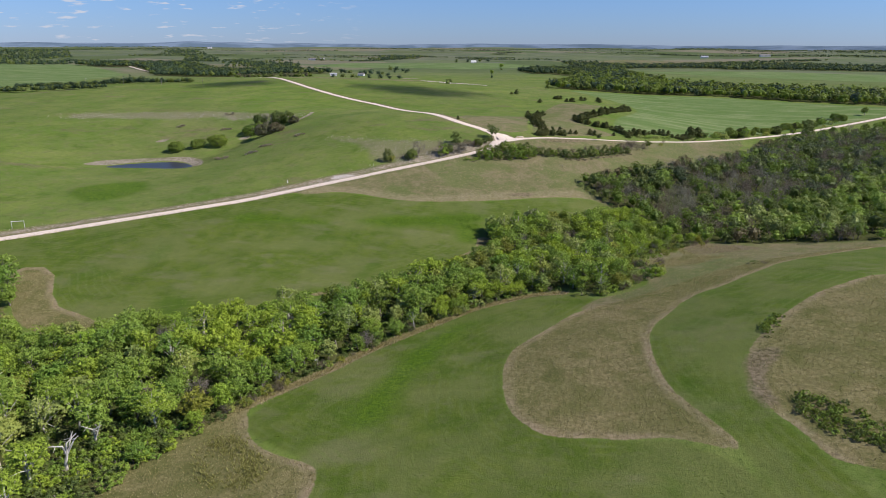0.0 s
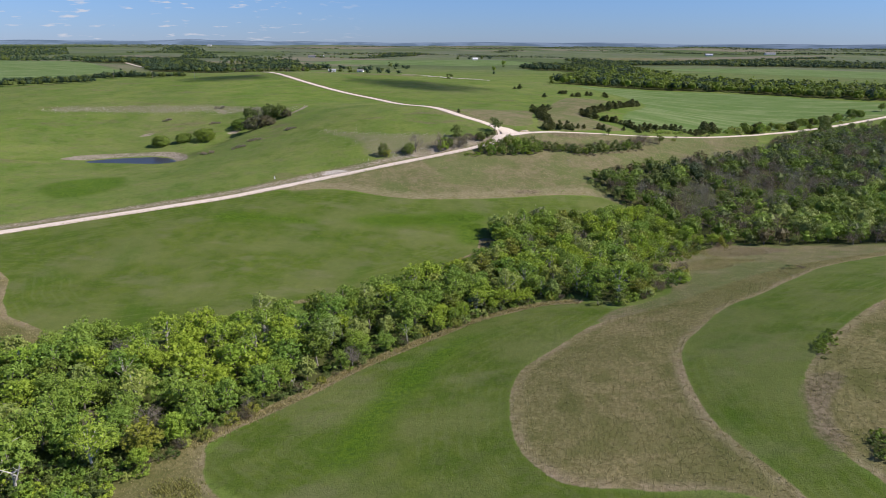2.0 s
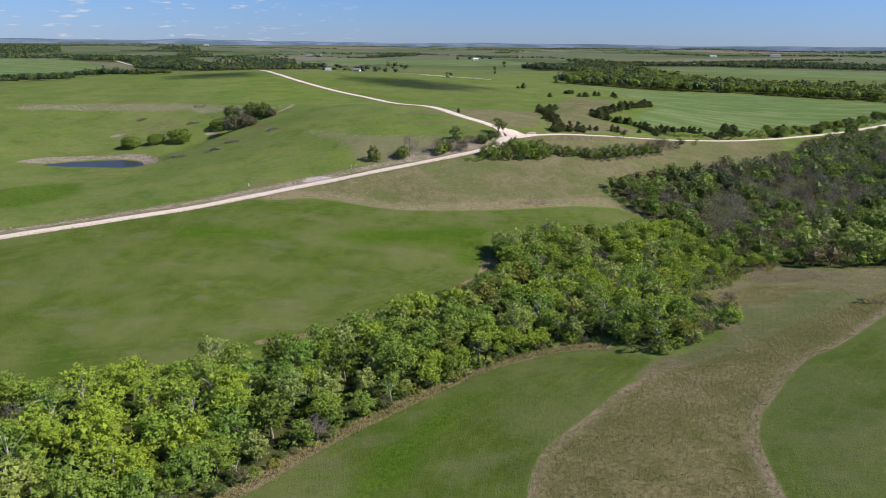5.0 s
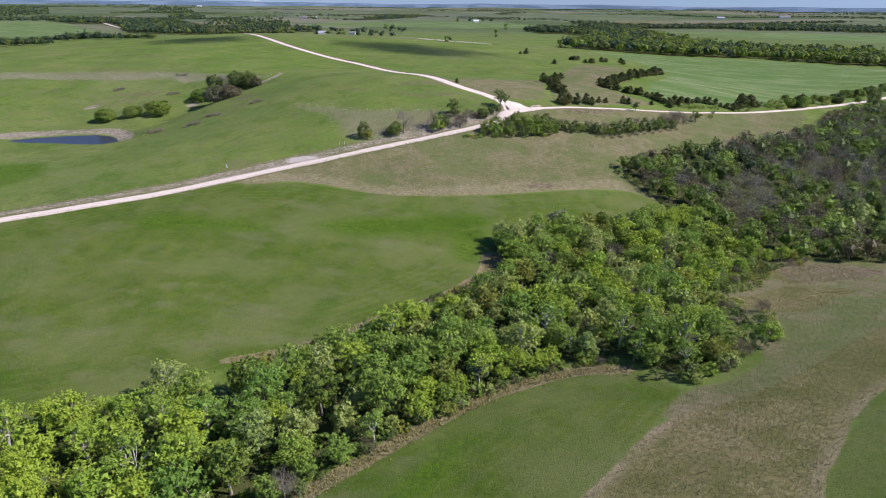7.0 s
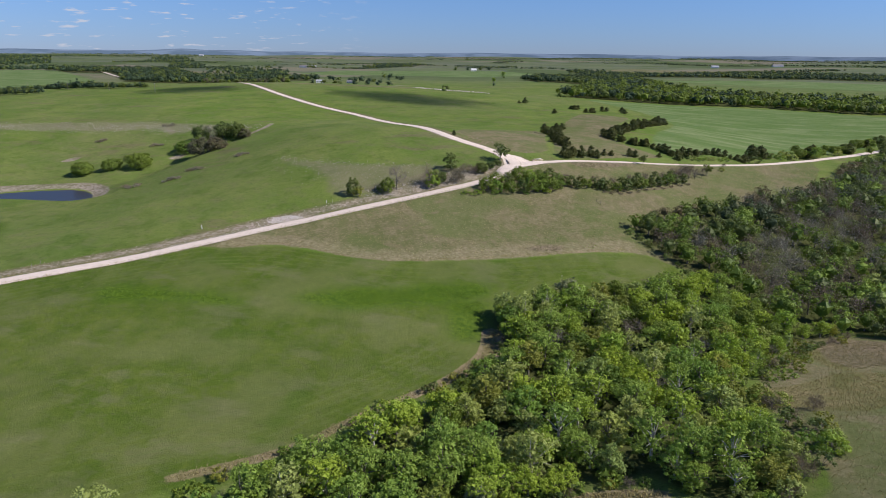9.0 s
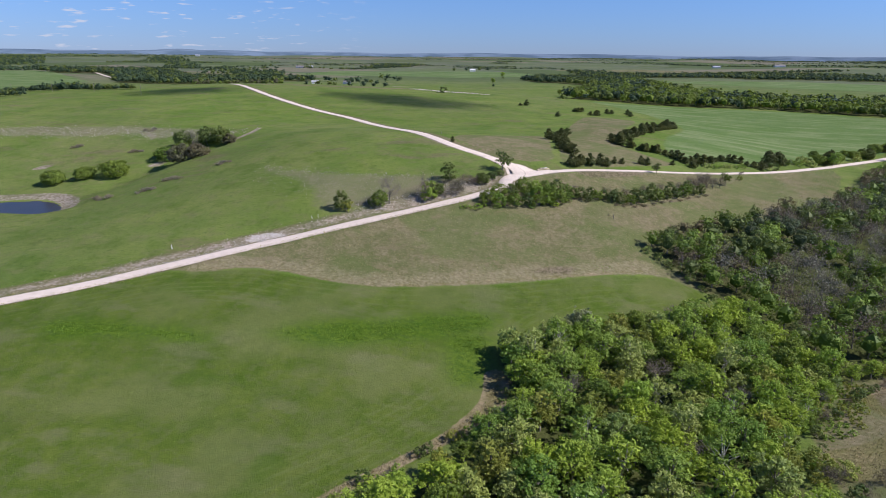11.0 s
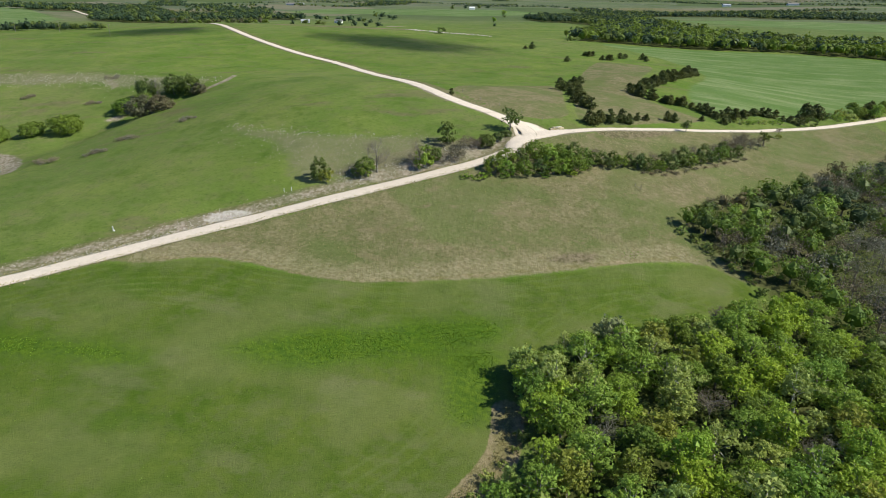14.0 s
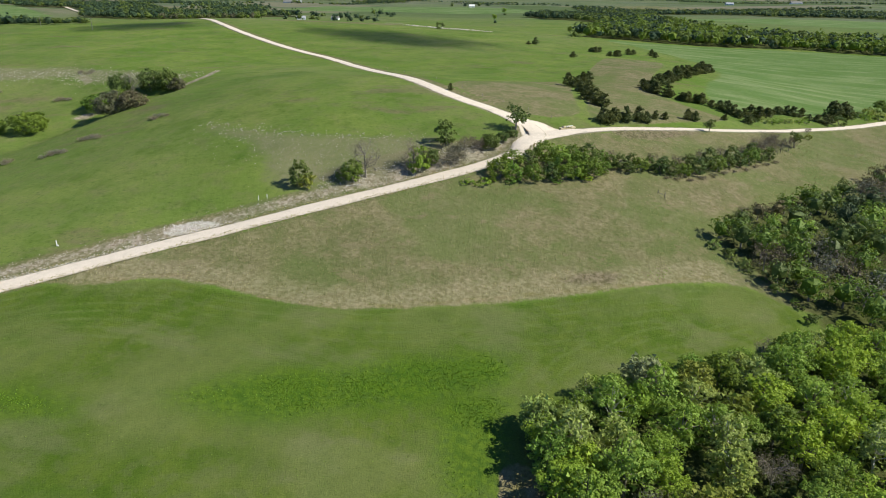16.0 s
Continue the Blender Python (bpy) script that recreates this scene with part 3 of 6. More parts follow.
SOIL = [
    rounded([(80, 164), (86, 171), (95, 172), (93, 165), (85, 157), (82, 149), (83, 142), (77, 139), (75, 148), (79, 157)], 1, True),
    rounded([(28, 403), (38, 408), (51, 409), (48, 404), (44, 401), (31, 400)], 1, True),
    rounded([(96, 478), (113, 488), (131, 500), (132, 497), (114, 484), (98, 475)], 1, True),
    rounded([(-45, 441), (-22, 453), (0, 464), (14, 474), (8, 480), (-8, 472), (-30, 462), (-48, 448)], 1, True),
    rounded([(118, 312), (124, 345), (154, 344), (166, 326), (140, 318)], 1, True),
    rounded([(60, 500), (80, 509), (110, 524), (112, 520), (84, 500), (66, 492)], 1, True),
]
CHALK_FACE = rounded([(-88, 415), (-84, 419), (-79, 421), (-72, 422), (-71, 418), (-78, 414.5), (-84, 413)], 1, True)
BARE = [
    rounded([(-96, 404), (-80, 409), (-66, 414), (-62, 422), (-76, 423), (-92, 414)], 1, True),
    rounded([(-34, 441), (-16, 450), (4, 461), (17, 472), (15, 477), (0, 469), (-18, 457), (-36, 446)], 1, True),
    rounded([(-303, 488), (-292, 508), (-271, 518), (-248, 522), (-227, 521), (-209, 506), (-203, 486), (-211, 482), (-217, 500), (-231, 513), (-247, 512), (-267, 504), (-286, 488)], 1, True),
    rounded([(-65, 1035), (-22, 992), (12, 976), (34, 972), (36, 980), (0, 990), (-30, 1012), (-58, 1045)], 1, True),
    rounded([(-125, 1330), (-90, 1330), (-90, 1365), (-125, 1370)], 1, True),
    rounded([(-279, 566), (-272, 577), (-266, 575), (-270, 566)], 1, True),
    rounded([(-204, 568), (-196, 578), (-190, 574), (-197, 567)], 1, True),
    rounded([(-160, 610), (-152, 627), (-153, 650), (-149, 651), (-147, 625), (-155, 609)], 1, True),
    rounded([(-240, 640), (-230, 634), (-224, 626), (-220, 628), (-228, 640), (-236, 646)], 1, True),
]
CROP = [
    rounded([(151, 645), (195, 720), (215, 803), (200, 880), (150, 1000), (240, 985), (400, 1005), (524, 934), (620, 880), (420, 765), (359, 720), (292, 672), (240, 632), (190, 600), (140, 585)], 1, True),
    [(450, 1700), (560, 1560), (870, 1370), (1300, 1300), (1400, 1700), (900, 1750)],
    [(-1500, 2000), (-1250, 2060), (-800, 1560), (-700, 1080), (-1000, 900), (-1500, 1200)],
    [(-500, 2100), (0, 1900), (300, 2100), (100, 2300), (-400, 2300)],
]


FAR_WOODS = [
    [(140, 1015), (188, 1025), (239, 1004), (285, 993), (330, 1006), (400, 1032), (420, 1000), (466, 983), (535, 955), (700, 860), (900, 800), (950, 900), (700, 1060), (600, 1130), (505, 1180), (430, 1230), (400, 1330), (360, 1480), (320, 1500), (220, 1330), (170, 1120)],
    [(150, 1770), (179, 1590), (212, 1540), (259, 1400), (330, 1420), (424, 1690), (370, 1900), (223, 1930)],
    [(355, 2420), (410, 1960), (524, 1975), (583, 1925), (685, 1880), (737, 1800), (841, 1835), (978, 1875), (1111, 1882), (1600, 1760), (1700, 1950), (1300, 2150), (1000, 2230), (800, 2250), (617, 2310), (480, 2420)],
    [(-1200, 2040), (-1112, 1883), (-1027, 1807), (-923, 1848), (-790, 1650), (-708, 1479), (-646, 1437), (-570, 1396), (-518, 1406), (-475, 1476), (-400, 1590), (-346, 1603), (-330, 1660), (-450, 1760), (-500, 2000), (-572, 2090), (-620, 2000), (-560, 1790), (-690, 1835), (-780, 1960), (-886, 2100), (-967, 1990)],
]


def spread(x, y, outlines, reach=25.0):
    """The greatest signed distance into any of the outlines, within reach."""
    best = np.full(x.shape, -reach)
    for poly in outlines:
        p = np.array(poly)
        near = (x > p[:, 0].min() - reach) & (x < p[:, 0].max() + reach) & (y > p[:, 1].min() - reach) & (y < p[:, 1].max() + reach)
        if near.any():
            best[near] = np.maximum(best[near], inside(x[near], y[near], poly).clip(-reach, reach))
    return best


def build_ground():
    def axis(stops):
        out = []
        for a, b, s in stops:
            out += list(np.arange(a, b, s))
        return np.array(out + [stops[-1][1]])

    grow = [260.0]
    while grow[-1] < 4300:
        grow.append(grow[-1] + max(3.0, (grow[-1] - 200) * 0.045))
    grow = np.array(grow[1:])
    xs = np.r_[-grow[::-1], np.arange(-260, 260.1, 2.6), grow]
    ys = axis([(-500, 60, 35), (60, 500, 2.5), (500, 780, 3.8), (780, 1120, 6), (1120, 1800, 14), (1800, 4960, 40)])
    gx, gy = np.meshgrid(xs, ys)
    x, y = gx.ravel(), gy.ravel()
    v = np.stack([x, y, land(x, y)], -1)
    i = np.arange(len(ys) - 1)[:, None] * len(xs) + np.arange(len(xs) - 1)[None]
    i = i.ravel()
    me = smooth(mesh_of("ground", v, np.stack([i, i + 1, i + 1 + len(xs), i + len(xs)], -1), GROUND))
    dry = spread(x, y, DRY)
    d, _ = line_distance(x, y, EDGE)
    dry = np.maximum(dry, 2.3 - d)
    dry = np.maximum(dry, 0.9 - line_distance(x, y, SLOPE_FOOT)[0])
    d, _ = line_distance(x, y, BACK_EDGE)
    dry = np.maximum(dry, 1.6 + 2.2 * step(-6, 12, x) - d)
    fringe = step(14.0, 2.0, line_distance(x, y, SLOPE_FOOT)[0])
    bare = spread(x, y, BARE)
    for line, rx, ry, rz in ROADS:
        near = (x > rx.min() - 20) & (x < rx.max() + 20) & (y > ry.min() - 20) & (y < ry.max() + 20)
        d, _ = line_distance(x[near], y[near], line)
        bare[near] = np.maximum(bare[near], 4.3 - d)
    # rough verges of the roads
    thin = spread(x, y, THIN)
    for verge, half in (([(px - 4.2, py + 6.6) for px, py in ROAD_MAIN], 3.6), ([(px + 5.5, py + 2.5) for px, py in ROAD_UP[12:]], 2.4)):
        d, _ = line_distance(x, y, verge)
        thin = np.maximum(thin, half - d)
        bare = np.maximum(bare, half - 2.0 - d) if half > 3 else bare
    # range grows with distance: it carries the painted haze and the far fields
    for name, values in (("dry", dry), ("thin", thin), ("fresh", spread(x, y, FRESH)), ("lush", spread(x, y, LUSH)),
                         ("stony", spread(x, y, STONY)), ("bare", bare), ("crop", spread(x, y, CROP)), ("wood_floor", spread(x, y, [WOOD] + FAR_WOODS)), ("range", step(1150, 2300, np.hypot(x, y))), ("fringe", fringe), ("soil", spread(x, y, SOIL)), ("chalk", spread(x, y, [CHALK_FACE]))):
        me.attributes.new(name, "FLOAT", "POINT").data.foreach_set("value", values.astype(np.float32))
    return tagged(new("ground", me), "rolling green pasture with dry grass and limestone soil", "ground", kind="structure")


def build_road(name, profile, lift, label, near_side=3.45):
    line, x, y, z = profile
    dx, dy = np.gradient(x), np.gradient(y)
    l = np.hypot(dx, dy)
    nx, ny = -dy / l, dx / l
    # ragged shoulders
    s = np.arange(len(x)) * 2.0
    left = 3.35 + 0.18 * np.sin(s / 7) + 0.12 * np.sin(s / 2.7 + 1)
    right = near_side + 0.18 * np.sin(s / 6 + 2) + 0.12 * np.sin(s / 3.1)
    far = 0.35 * step(600, 900, y)
    rows, across = [], []
    for k in (-1.0, -0.8, -0.45, 0.0, 0.45, 0.8, 1.0):
        w = np.where(k < 0, right, left) * k
        rows.append(np.stack([x + nx * w, y + ny * w, z + lift + far + 0.09 * (1 - abs(k)) - 0.1 * (abs(k) == 1)], -1))
        across.append(np.full(len(x), abs(k)))
    v, n = np.concatenate(rows), len(x)
    f = [np.stack([np.arange(n - 1) + k * n, np.arange(1, n) + k * n, np.arange(1, n) + (k + 1) * n, np.arange(n - 1) + (k + 1) * n], -1) for k in range(6)]
    me = smooth(mesh_of(name, v, np.concatenate(f)[:, ::-1], GRAVEL))
    me.attributes.new("across", "FLOAT", "POINT").data.foreach_set("value", np.concatenate(across).astype(np.float32))
    return tagged(new(name, me), label, "road", kind="structure")


build_ground()
build_road("road_main", ROADS[0], 0.06, "pale limestone gravel road between grass verges", 4.6)
build_road("road_up", ROADS[1], 0.075, "pale limestone gravel road climbing the hill")
build_road("road_far", (ROAD_FAR, *road_profile(ROAD_FAR)), 1.2, "pale gravel lane in the far valley", 4.0)
build_road("road_right", ROADS[2], 0.09, "pale limestone gravel road past the cedars")


def build_junction():
    """The widened apron where the roads meet."""
    rim = np.array(rounded([(22, 466), (29, 470), (34, 480), (46, 489), (56, 496), (52, 501), (43, 497), (35, 500), (24, 506), (16, 511), (11, 508), (20, 499), (26, 491), (25, 482), (19, 473)], 2, True))
    mid = rim.mean(0)
    ring = [mid + (rim - mid) * k for k in (0.02, 0.4, 0.75, 1.0)]
    p = np.concatenate(ring)
    z = land(p[:, 0], p[:, 1]) + 0.32
    z[-len(rim):] -= 0.24
    n = len(rim)
    a = np.arange(n)
    b = (a + 1) % n
    f = np.concatenate([np.stack([a + k * n, b + k * n, b + (k + 1) * n, a + (k + 1) * n], -1) for k in range(3)])
    me = smooth(mesh_of("road_junction", np.c_[p, z], f[:, ::-1], GRAVEL))
    me.attributes.new("across", "FLOAT", "POINT").data.foreach_set("value", np.repeat([0, 0.3, 0.6, 0.95], n).astype(np.float32))
    tagged(new("road_junction", me), "pale gravel apron where three country roads meet", "road", kind="structure")


build_junction()


def build_pond():
    rim = np.array(POND)
    mid = rim.mean(0)
    rim = mid + (rim - mid) * 1.05
    n = len(rim)
    v = np.r_[np.c_[rim, np.full(n, POND_LEVEL)], [[*mid, POND_LEVEL]]]
    a = np.arange(n)
    me = mesh_of("water", v, np.stack([a, (a + 1) % n, np.full(n, n)], -1), WATER)
    tagged(new("water", me), "dark still water of a farm pond with a sandy bank", "pond", kind="structure")


build_pond()


# ---- plants ----
rng = np.random.default_rng(7)


def unit(v):
    return v / np.maximum(np.linalg.norm(v, axis=-1, keepdims=True), 1e-9)


def tube(points, radii, sides=6):
    """A tapered limb along a line of places."""
    p, n = np.asarray(points, float), len(points)
    ahead = unit(np.gradient(p, axis=0))
    side = unit(np.cross(ahead, [0.31, 0.9, 0.27]))
    up = np.cross(side, ahead)
    a = np.arange(sides) / sides * 2 * math.pi
    v = p[:, None] + np.asarray(radii, float)[:, None, None] * (np.cos(a)[None, :, None] * side[:, None] + np.sin(a)[None, :, None] * up[:, None])
    i, j = np.arange(n - 1)[:, None] * sides, np.arange(sides)[None]
    k = (j + 1) % sides
    return v.reshape(-1, 3), np.stack([i + j, i + k, i + k + sides, i + j + sides], -1).reshape(-1, 4)


def cards(r, centres, outward, size, flat=0.75, lift=0.5, loose=0.6):
    """Leaf sprays: small triangles that face mostly outward and up."""
    n = len(centres)
    normal = unit(outward + loose * r.normal(size=(n, 3)) + [0, 0, lift])
    side = unit(np.cross(normal, r.normal(size=(n, 3))))
    along = np.cross(normal, side)
    s = size * r.uniform(0.55, 1.35, (n, 1))
    tip = 0.25 * s * normal
    v = np.stack([centres - along * s, centres + side * s * flat + along * s * 0.6 - tip, centres - side * s * flat + along * s * 0.6 - tip], 1)
    return v.reshape(-1, 3), np.arange(3 * n).reshape(n, 3)


def puffs(r, centres, outward, radius, each, size, squash=0.6, lift=0.5, loose=0.6):
    """Clumps of leaf sprays round each centre."""
    n = len(centres)
    d = unit(r.normal(size=(n, each, 3)) + 0.45 * outward[:, None])
    rad = np.asarray(radius).reshape(-1, 1, 1) * r.uniform(0.35, 1.05, (n, each, 1))
    c = centres[:, None] + d * rad * [1, 1, squash]
    return cards(r, c.reshape(-1, 3), (d + 0.5 * outward[:, None]).reshape(-1, 3), size, 0.75, lift, loose)


def dome(r, n, radius, centre, tall, low=-0.35):
    """Places over a lumpy crown, and the way out there."""
    d = unit(r.normal(size=(n * 3, 3)))
    d = d[d[:, 2] > low][:n]
    lobes = unit(r.normal(size=(7, 3)) + [0, 0, 0.35])
    bulge = 0.74 + 0.34 * np.exp(-6 * (1 - (d @ lobes.T).max(1)))
    p = d * bulge[:, None] * r.uniform(0.8, 1.03, (len(d), 1)) * [radius, radius, tall] + [0, 0, centre]
    return p, d


def core(r, centre, wide, tall, rounds):
    """The dense, uneven inside of a far crown."""
    bm = bmesh.new()
    bmesh.ops.create_icosphere(bm, subdivisions=rounds, radius=1.0)
    v = np.array([p.co for p in bm.verts])
    f = np.array([[p.index for p in q.verts] for q in bm.faces])
    bm.free()
    v = v * r.uniform(0.72, 1.12, (len(v), 1)) * [wide, wide, tall] + [0, 0, centre]
    v = v[f].reshape(-1, 3)
    return v, np.arange(len(v)).reshape(-1, 3)


def far_crown(seed, tall, wide, clumps, each, size, rounds):
    """A far tree: ragged leaf sprays over a dense inside."""
    r = np.random.default_rng(seed)
    p, d = dome(r, clumps, wide, 0.5 * tall, 0.5 * tall, -0.7)
    crown = puffs(r, p, d, np.full(len(p), wide * 0.26), each, size, 0.75, 0.4, 0.5)
    return tube([(0, 0, -0.5), (0, 0, 0.5 * tall)], (0.035 * tall, 0.015 * tall), 5), join([crown, core(r, 0.48 * tall, wide * 0.62, 0.34 * tall, rounds)])


def lobed(r, wide, centre, tall, lobes, leaves, size, low):
    """A crown of uneven boughs: each carries tufts of leaf sprays, with gaps and stray tips between them."""
    heads = []
    while len(heads) < lobes:
        trial = unit(r.normal(size=(6, 3)))
        trial = trial[trial[:, 2] > low]
        if len(trial):
            gap = np.array([min([np.linalg.norm(q - h) for h in heads] or [9]) for q in trial])
            heads.append(trial[gap.argmax()])
    d = np.array(heads)
    skew = r.uniform(0.82, 1.18, 3)
    reach = r.uniform(0.5, 1.0, (lobes, 1))
    p = d * reach * [0.72 * wide, 0.72 * wide, 0.8 * tall] * skew + [0, 0, centre]
    rad = wide * r.uniform(0.2, 0.42, lobes)
    # tufts over each bough
    tufts_n, each = leaves // 21, 21
    pick = r.choice(lobes, tufts_n, p=rad ** 2 / (rad ** 2).sum())
    out = unit(r.normal(size=(tufts_n, 3)) + 0.6 * d[pick] + [0, 0, 0.35])
    c = p[pick] + out * (rad[pick] * r.uniform(0.55, 1.25, tufts_n))[:, None] * [1, 1, 0.8]
    crown = puffs(r, c, unit(out + 0.5 * d[pick]), wide * r.uniform(0.07, 0.2, tufts_n), each, size, 0.6, 0.5, 0.6)
    inner = p[r.integers(0, lobes, leaves // 10)]
    fill = cards(r, inner * [0.75, 0.75, 1] + r.normal(size=inner.shape) * wide * 0.17, unit(r.normal(size=inner.shape)), size * 2.4)
    return join([crown, fill]), p


def broadleaf(seed, tall, wide, lobes, leaves, size, low=-0.75):
    """Trunk and crown arrays of a broad-leaved tree."""
    r = np.random.default_rng(seed)
    crown, p = lobed(r, wide, tall * 0.53, tall * 0.47, lobes, leaves, size, low)
    lean = r.normal(size=2) * 0.05 * tall
    trunk = [tube([(0, 0, -0.6), (0.15 * lean[0], 0.15 * lean[1], 0.14 * tall), (0.6 * lean[0], 0.6 * lean[1], 0.32 * tall), (lean[0], lean[1], 0.6 * tall), (lean[0], lean[1], 0.82 * tall)],
                  np.array([0.034, 0.026, 0.021, 0.012, 0.004]) * tall)]
    for q in p[:11]:
        start = np.array([*(0.6 * lean), r.uniform(0.26, 0.45) * tall])
        mid = 0.5 * (start + q) + [0, 0, 0.03 * tall]
        trunk.append(tube([start, mid, q * [1.1, 1.1, 1.05]], np.array([0.013, 0.008, 0.003]) * tall, 5))
    return join(trunk), crown


def snag(seed, tall):
    """A dead tree: a stout stem forking into a few bare, broken limbs."""
    r = np.random.default_rng(seed)
    fork = np.array([0.06 * tall, 0.02 * tall, 0.36 * tall])
    limbs = [tube([(0, 0, -0.6), fork * [0.2, 0.4, 0.5], fork], np.array([0.042, 0.034, 0.03]) * tall, 7)]
    for k in range(4):
        a = r.uniform(0, 6.28)
        end = fork + [math.cos(a) * tall * r.uniform(0.16, 0.34), math.sin(a) * tall * r.uniform(0.16, 0.34), tall * r.uniform(0.2, 0.62) * (1.0 if k else 1.15)]
        bend = 0.5 * (fork + end) + r.normal(size=3) * 0.05 * tall
        limbs.append(tube([fork, bend, end], np.array([0.024, 0.018, 0.007]) * tall, 6))
        for _ in range(2):
            b = bend + (end - bend) * r.uniform(0, 0.8)
            limbs.append(tube([b, b + unit(r.normal(size=3) + [0, 0, 0.5]) * tall * r.uniform(0.08, 0.2)], np.array([0.01, 0.003]) * tall, 5))
    v, f = twiggy(seed, tall * 0.7, tall * 0.2, 60)[1]
    return join(limbs), (v, f)


def twiggy(seed, tall, wide, twigs, leaves=0, size=0.12):
    """A bare or budding tree: limbs, branches and fine twigs."""
    r = np.random.default_rng(seed)
    top = np.array([*(r.normal(size=2) * 0.06 * tall), 0.9 * tall])
    limbs = [tube([(0, 0, -0.6), top * [0.3, 0.3, 0.3], top * [0.7, 0.7, 0.65], top], np.array([0.028, 0.02, 0.012, 0.003]) * tall, 6)]
    ends = []
    for k in range(11 if twigs > 400 else 7):
        t = r.uniform(0.22, 0.75)
        a = r.uniform(0, 2 * math.pi)
        start = top * [0.9 * t, 0.9 * t, t]
        reach = wide * r.uniform(0.6, 1.05) * (1.15 - 0.5 * t)
        end = start + [math.cos(a) * reach, math.sin(a) * reach, tall * r.uniform(0.12, 0.34)]
        mid = 0.5 * (start + end) + r.normal(size=3) * 0.06 * tall
        limbs.append(tube([start, mid, end], np.array([0.012, 0.008, 0.003]) * tall, 5))
        for _ in range(4 if twigs > 400 else 2):
            q = mid + (end - mid) * r.uniform(0, 1)
            e = q + unit(r.normal(size=3) + (0, 0, 0.7)) * wide * r.uniform(0.25, 0.5)
            limbs.append(tube([q, 0.5 * (q + e) + r.normal(size=3) * 0.1, e], np.array([0.006, 0.004, 0.0018]) * tall, 4))
            ends.append(e)
    ends = np.array(ends)
    c = ends[r.integers(0, len(ends), twigs)] + r.normal(size=(twigs, 3)) * wide * 0.16
    d = unit(r.normal(size=(twigs, 3)) + [0, 0, 0.6])
    s = r.uniform(0.3, 0.75, (twigs, 1))
    side = unit(np.cross(d, r.normal(size=(twigs, 3)))) * (0.03 if twigs > 400 else 0.07)
    v = np.stack([c - side, c + side, c + d * s], 1).reshape(-1, 3)
    fine = (v, np.arange(3 * twigs).reshape(-1, 3))
    if leaves:
        c = ends[r.integers(0, len(ends), leaves)] + r.normal(size=(leaves, 3)) * wide * 0.17
        fine = join([fine, cards(r, c, unit(r.normal(size=(leaves, 3))), size)])
    return join(limbs), fine


def conifer(seed, tall, wide, rings, each, size):
    """A red cedar: a dense, ragged cone to the ground."""
    r = np.random.default_rng(seed)
    t = r.uniform(0, 1, rings) ** 1.25
    a = r.uniform(0, 2 * math.pi, rings)
    rad = wide * (1 - t) ** 0.48 * r.uniform(0.55, 1.15, rings) * (0.7 + 0.3 * np.minimum(1, t / 0.2)) * (1 + 0.25 * np.sin(3 * a + seed))
    p = np.stack([np.cos(a) * rad, np.sin(a) * rad, 0.1 * tall + t * 0.9 * tall], -1)
    d = unit(np.stack([np.cos(a), np.sin(a), np.full(rings, 0.35)], -1))
    crown = puffs(r, p, d, wide * 0.26 * (1.1 - 0.6 * t), each, size, 0.9, 0.2)
    inner = puffs(r, p * [0.5, 0.5, 0.95], d, wide * 0.28 * (1.1 - 0.7 * t), max(3, each // 3), size * 1.3, 0.9, 0.2)
    return tube([(0, 0, -0.4), (0, 0, 0.45 * tall), (0, 0, 0.93 * tall)], np.array([0.03, 0.02, 0.004]) * tall), join([crown, inner])


def shrub(seed, tall, wide, clumps, each, size):
    """A bush leafed to the ground, on several stems."""
    r = np.random.default_rng(seed)
    p, d = dome(r, clumps, wide, 0.42 * tall, 0.56 * tall, -0.75)
    p[:, 2] = np.maximum(p[:, 2], 0.12)
    crown = puffs(r, p, d, wide * r.uniform(0.22, 0.36, len(p)), each, size, 0.7)
    stems = [tube([(0.1 * math.cos(k), 0.1 * math.sin(k), -0.3), q * [0.35, 0.35, 0.45], q * 0.95], np.array([0.02, 0.014, 0.005]) * tall, 4) for k, q in enumerate(p[:4])]
    return join(stems), crown


def plant(name, arrays, bark, leaf, label, category, group):
    """A plant as a thing: its foot, its trunk and its crown."""
    foot = new(name)
    foot.empty_display_size = 0.5
    tagged(foot, label, category, group)
    for part_name, (v, f), m in (("trunk", arrays[0], bark), ("crown", arrays[1], leaf)):
        ob = new(part_name, mesh_of(f"{name}_{part_name}", v, f, m))
        ob.parent = foot
    return foot


class Nursery:
    """One pattern plant of each look; the first goes to its own place, the others are copies."""

    def __init__(self):
        self.patterns, self.used = {}, set()

    def add(self, key, *recipe):
        self.patterns[key] = recipe

    def set(self, key, x, y, scale=1.0, turn=None, sink=0.1, squash=1.0):
        m = Matrix.Translation((x, y, height(x, y) - sink)) @ Matrix.Rotation(rng.uniform(0, 6.28) if turn is None else turn, 4, "Z") @ Matrix.Diagonal((scale, scale, scale * squash, 1))
        if key not in self.used:
            self.used.add(key)
            self.patterns[key] = plant(*self.patterns[key])
            self.patterns[key].matrix_basis = m
            return self.patterns[key]
        ob = self.patterns[key]
        kept = ob.scale.copy()
        ob.scale = (1, 1, 1)
        made = copy_thing(ob, m)
        ob.scale = kept
        return made


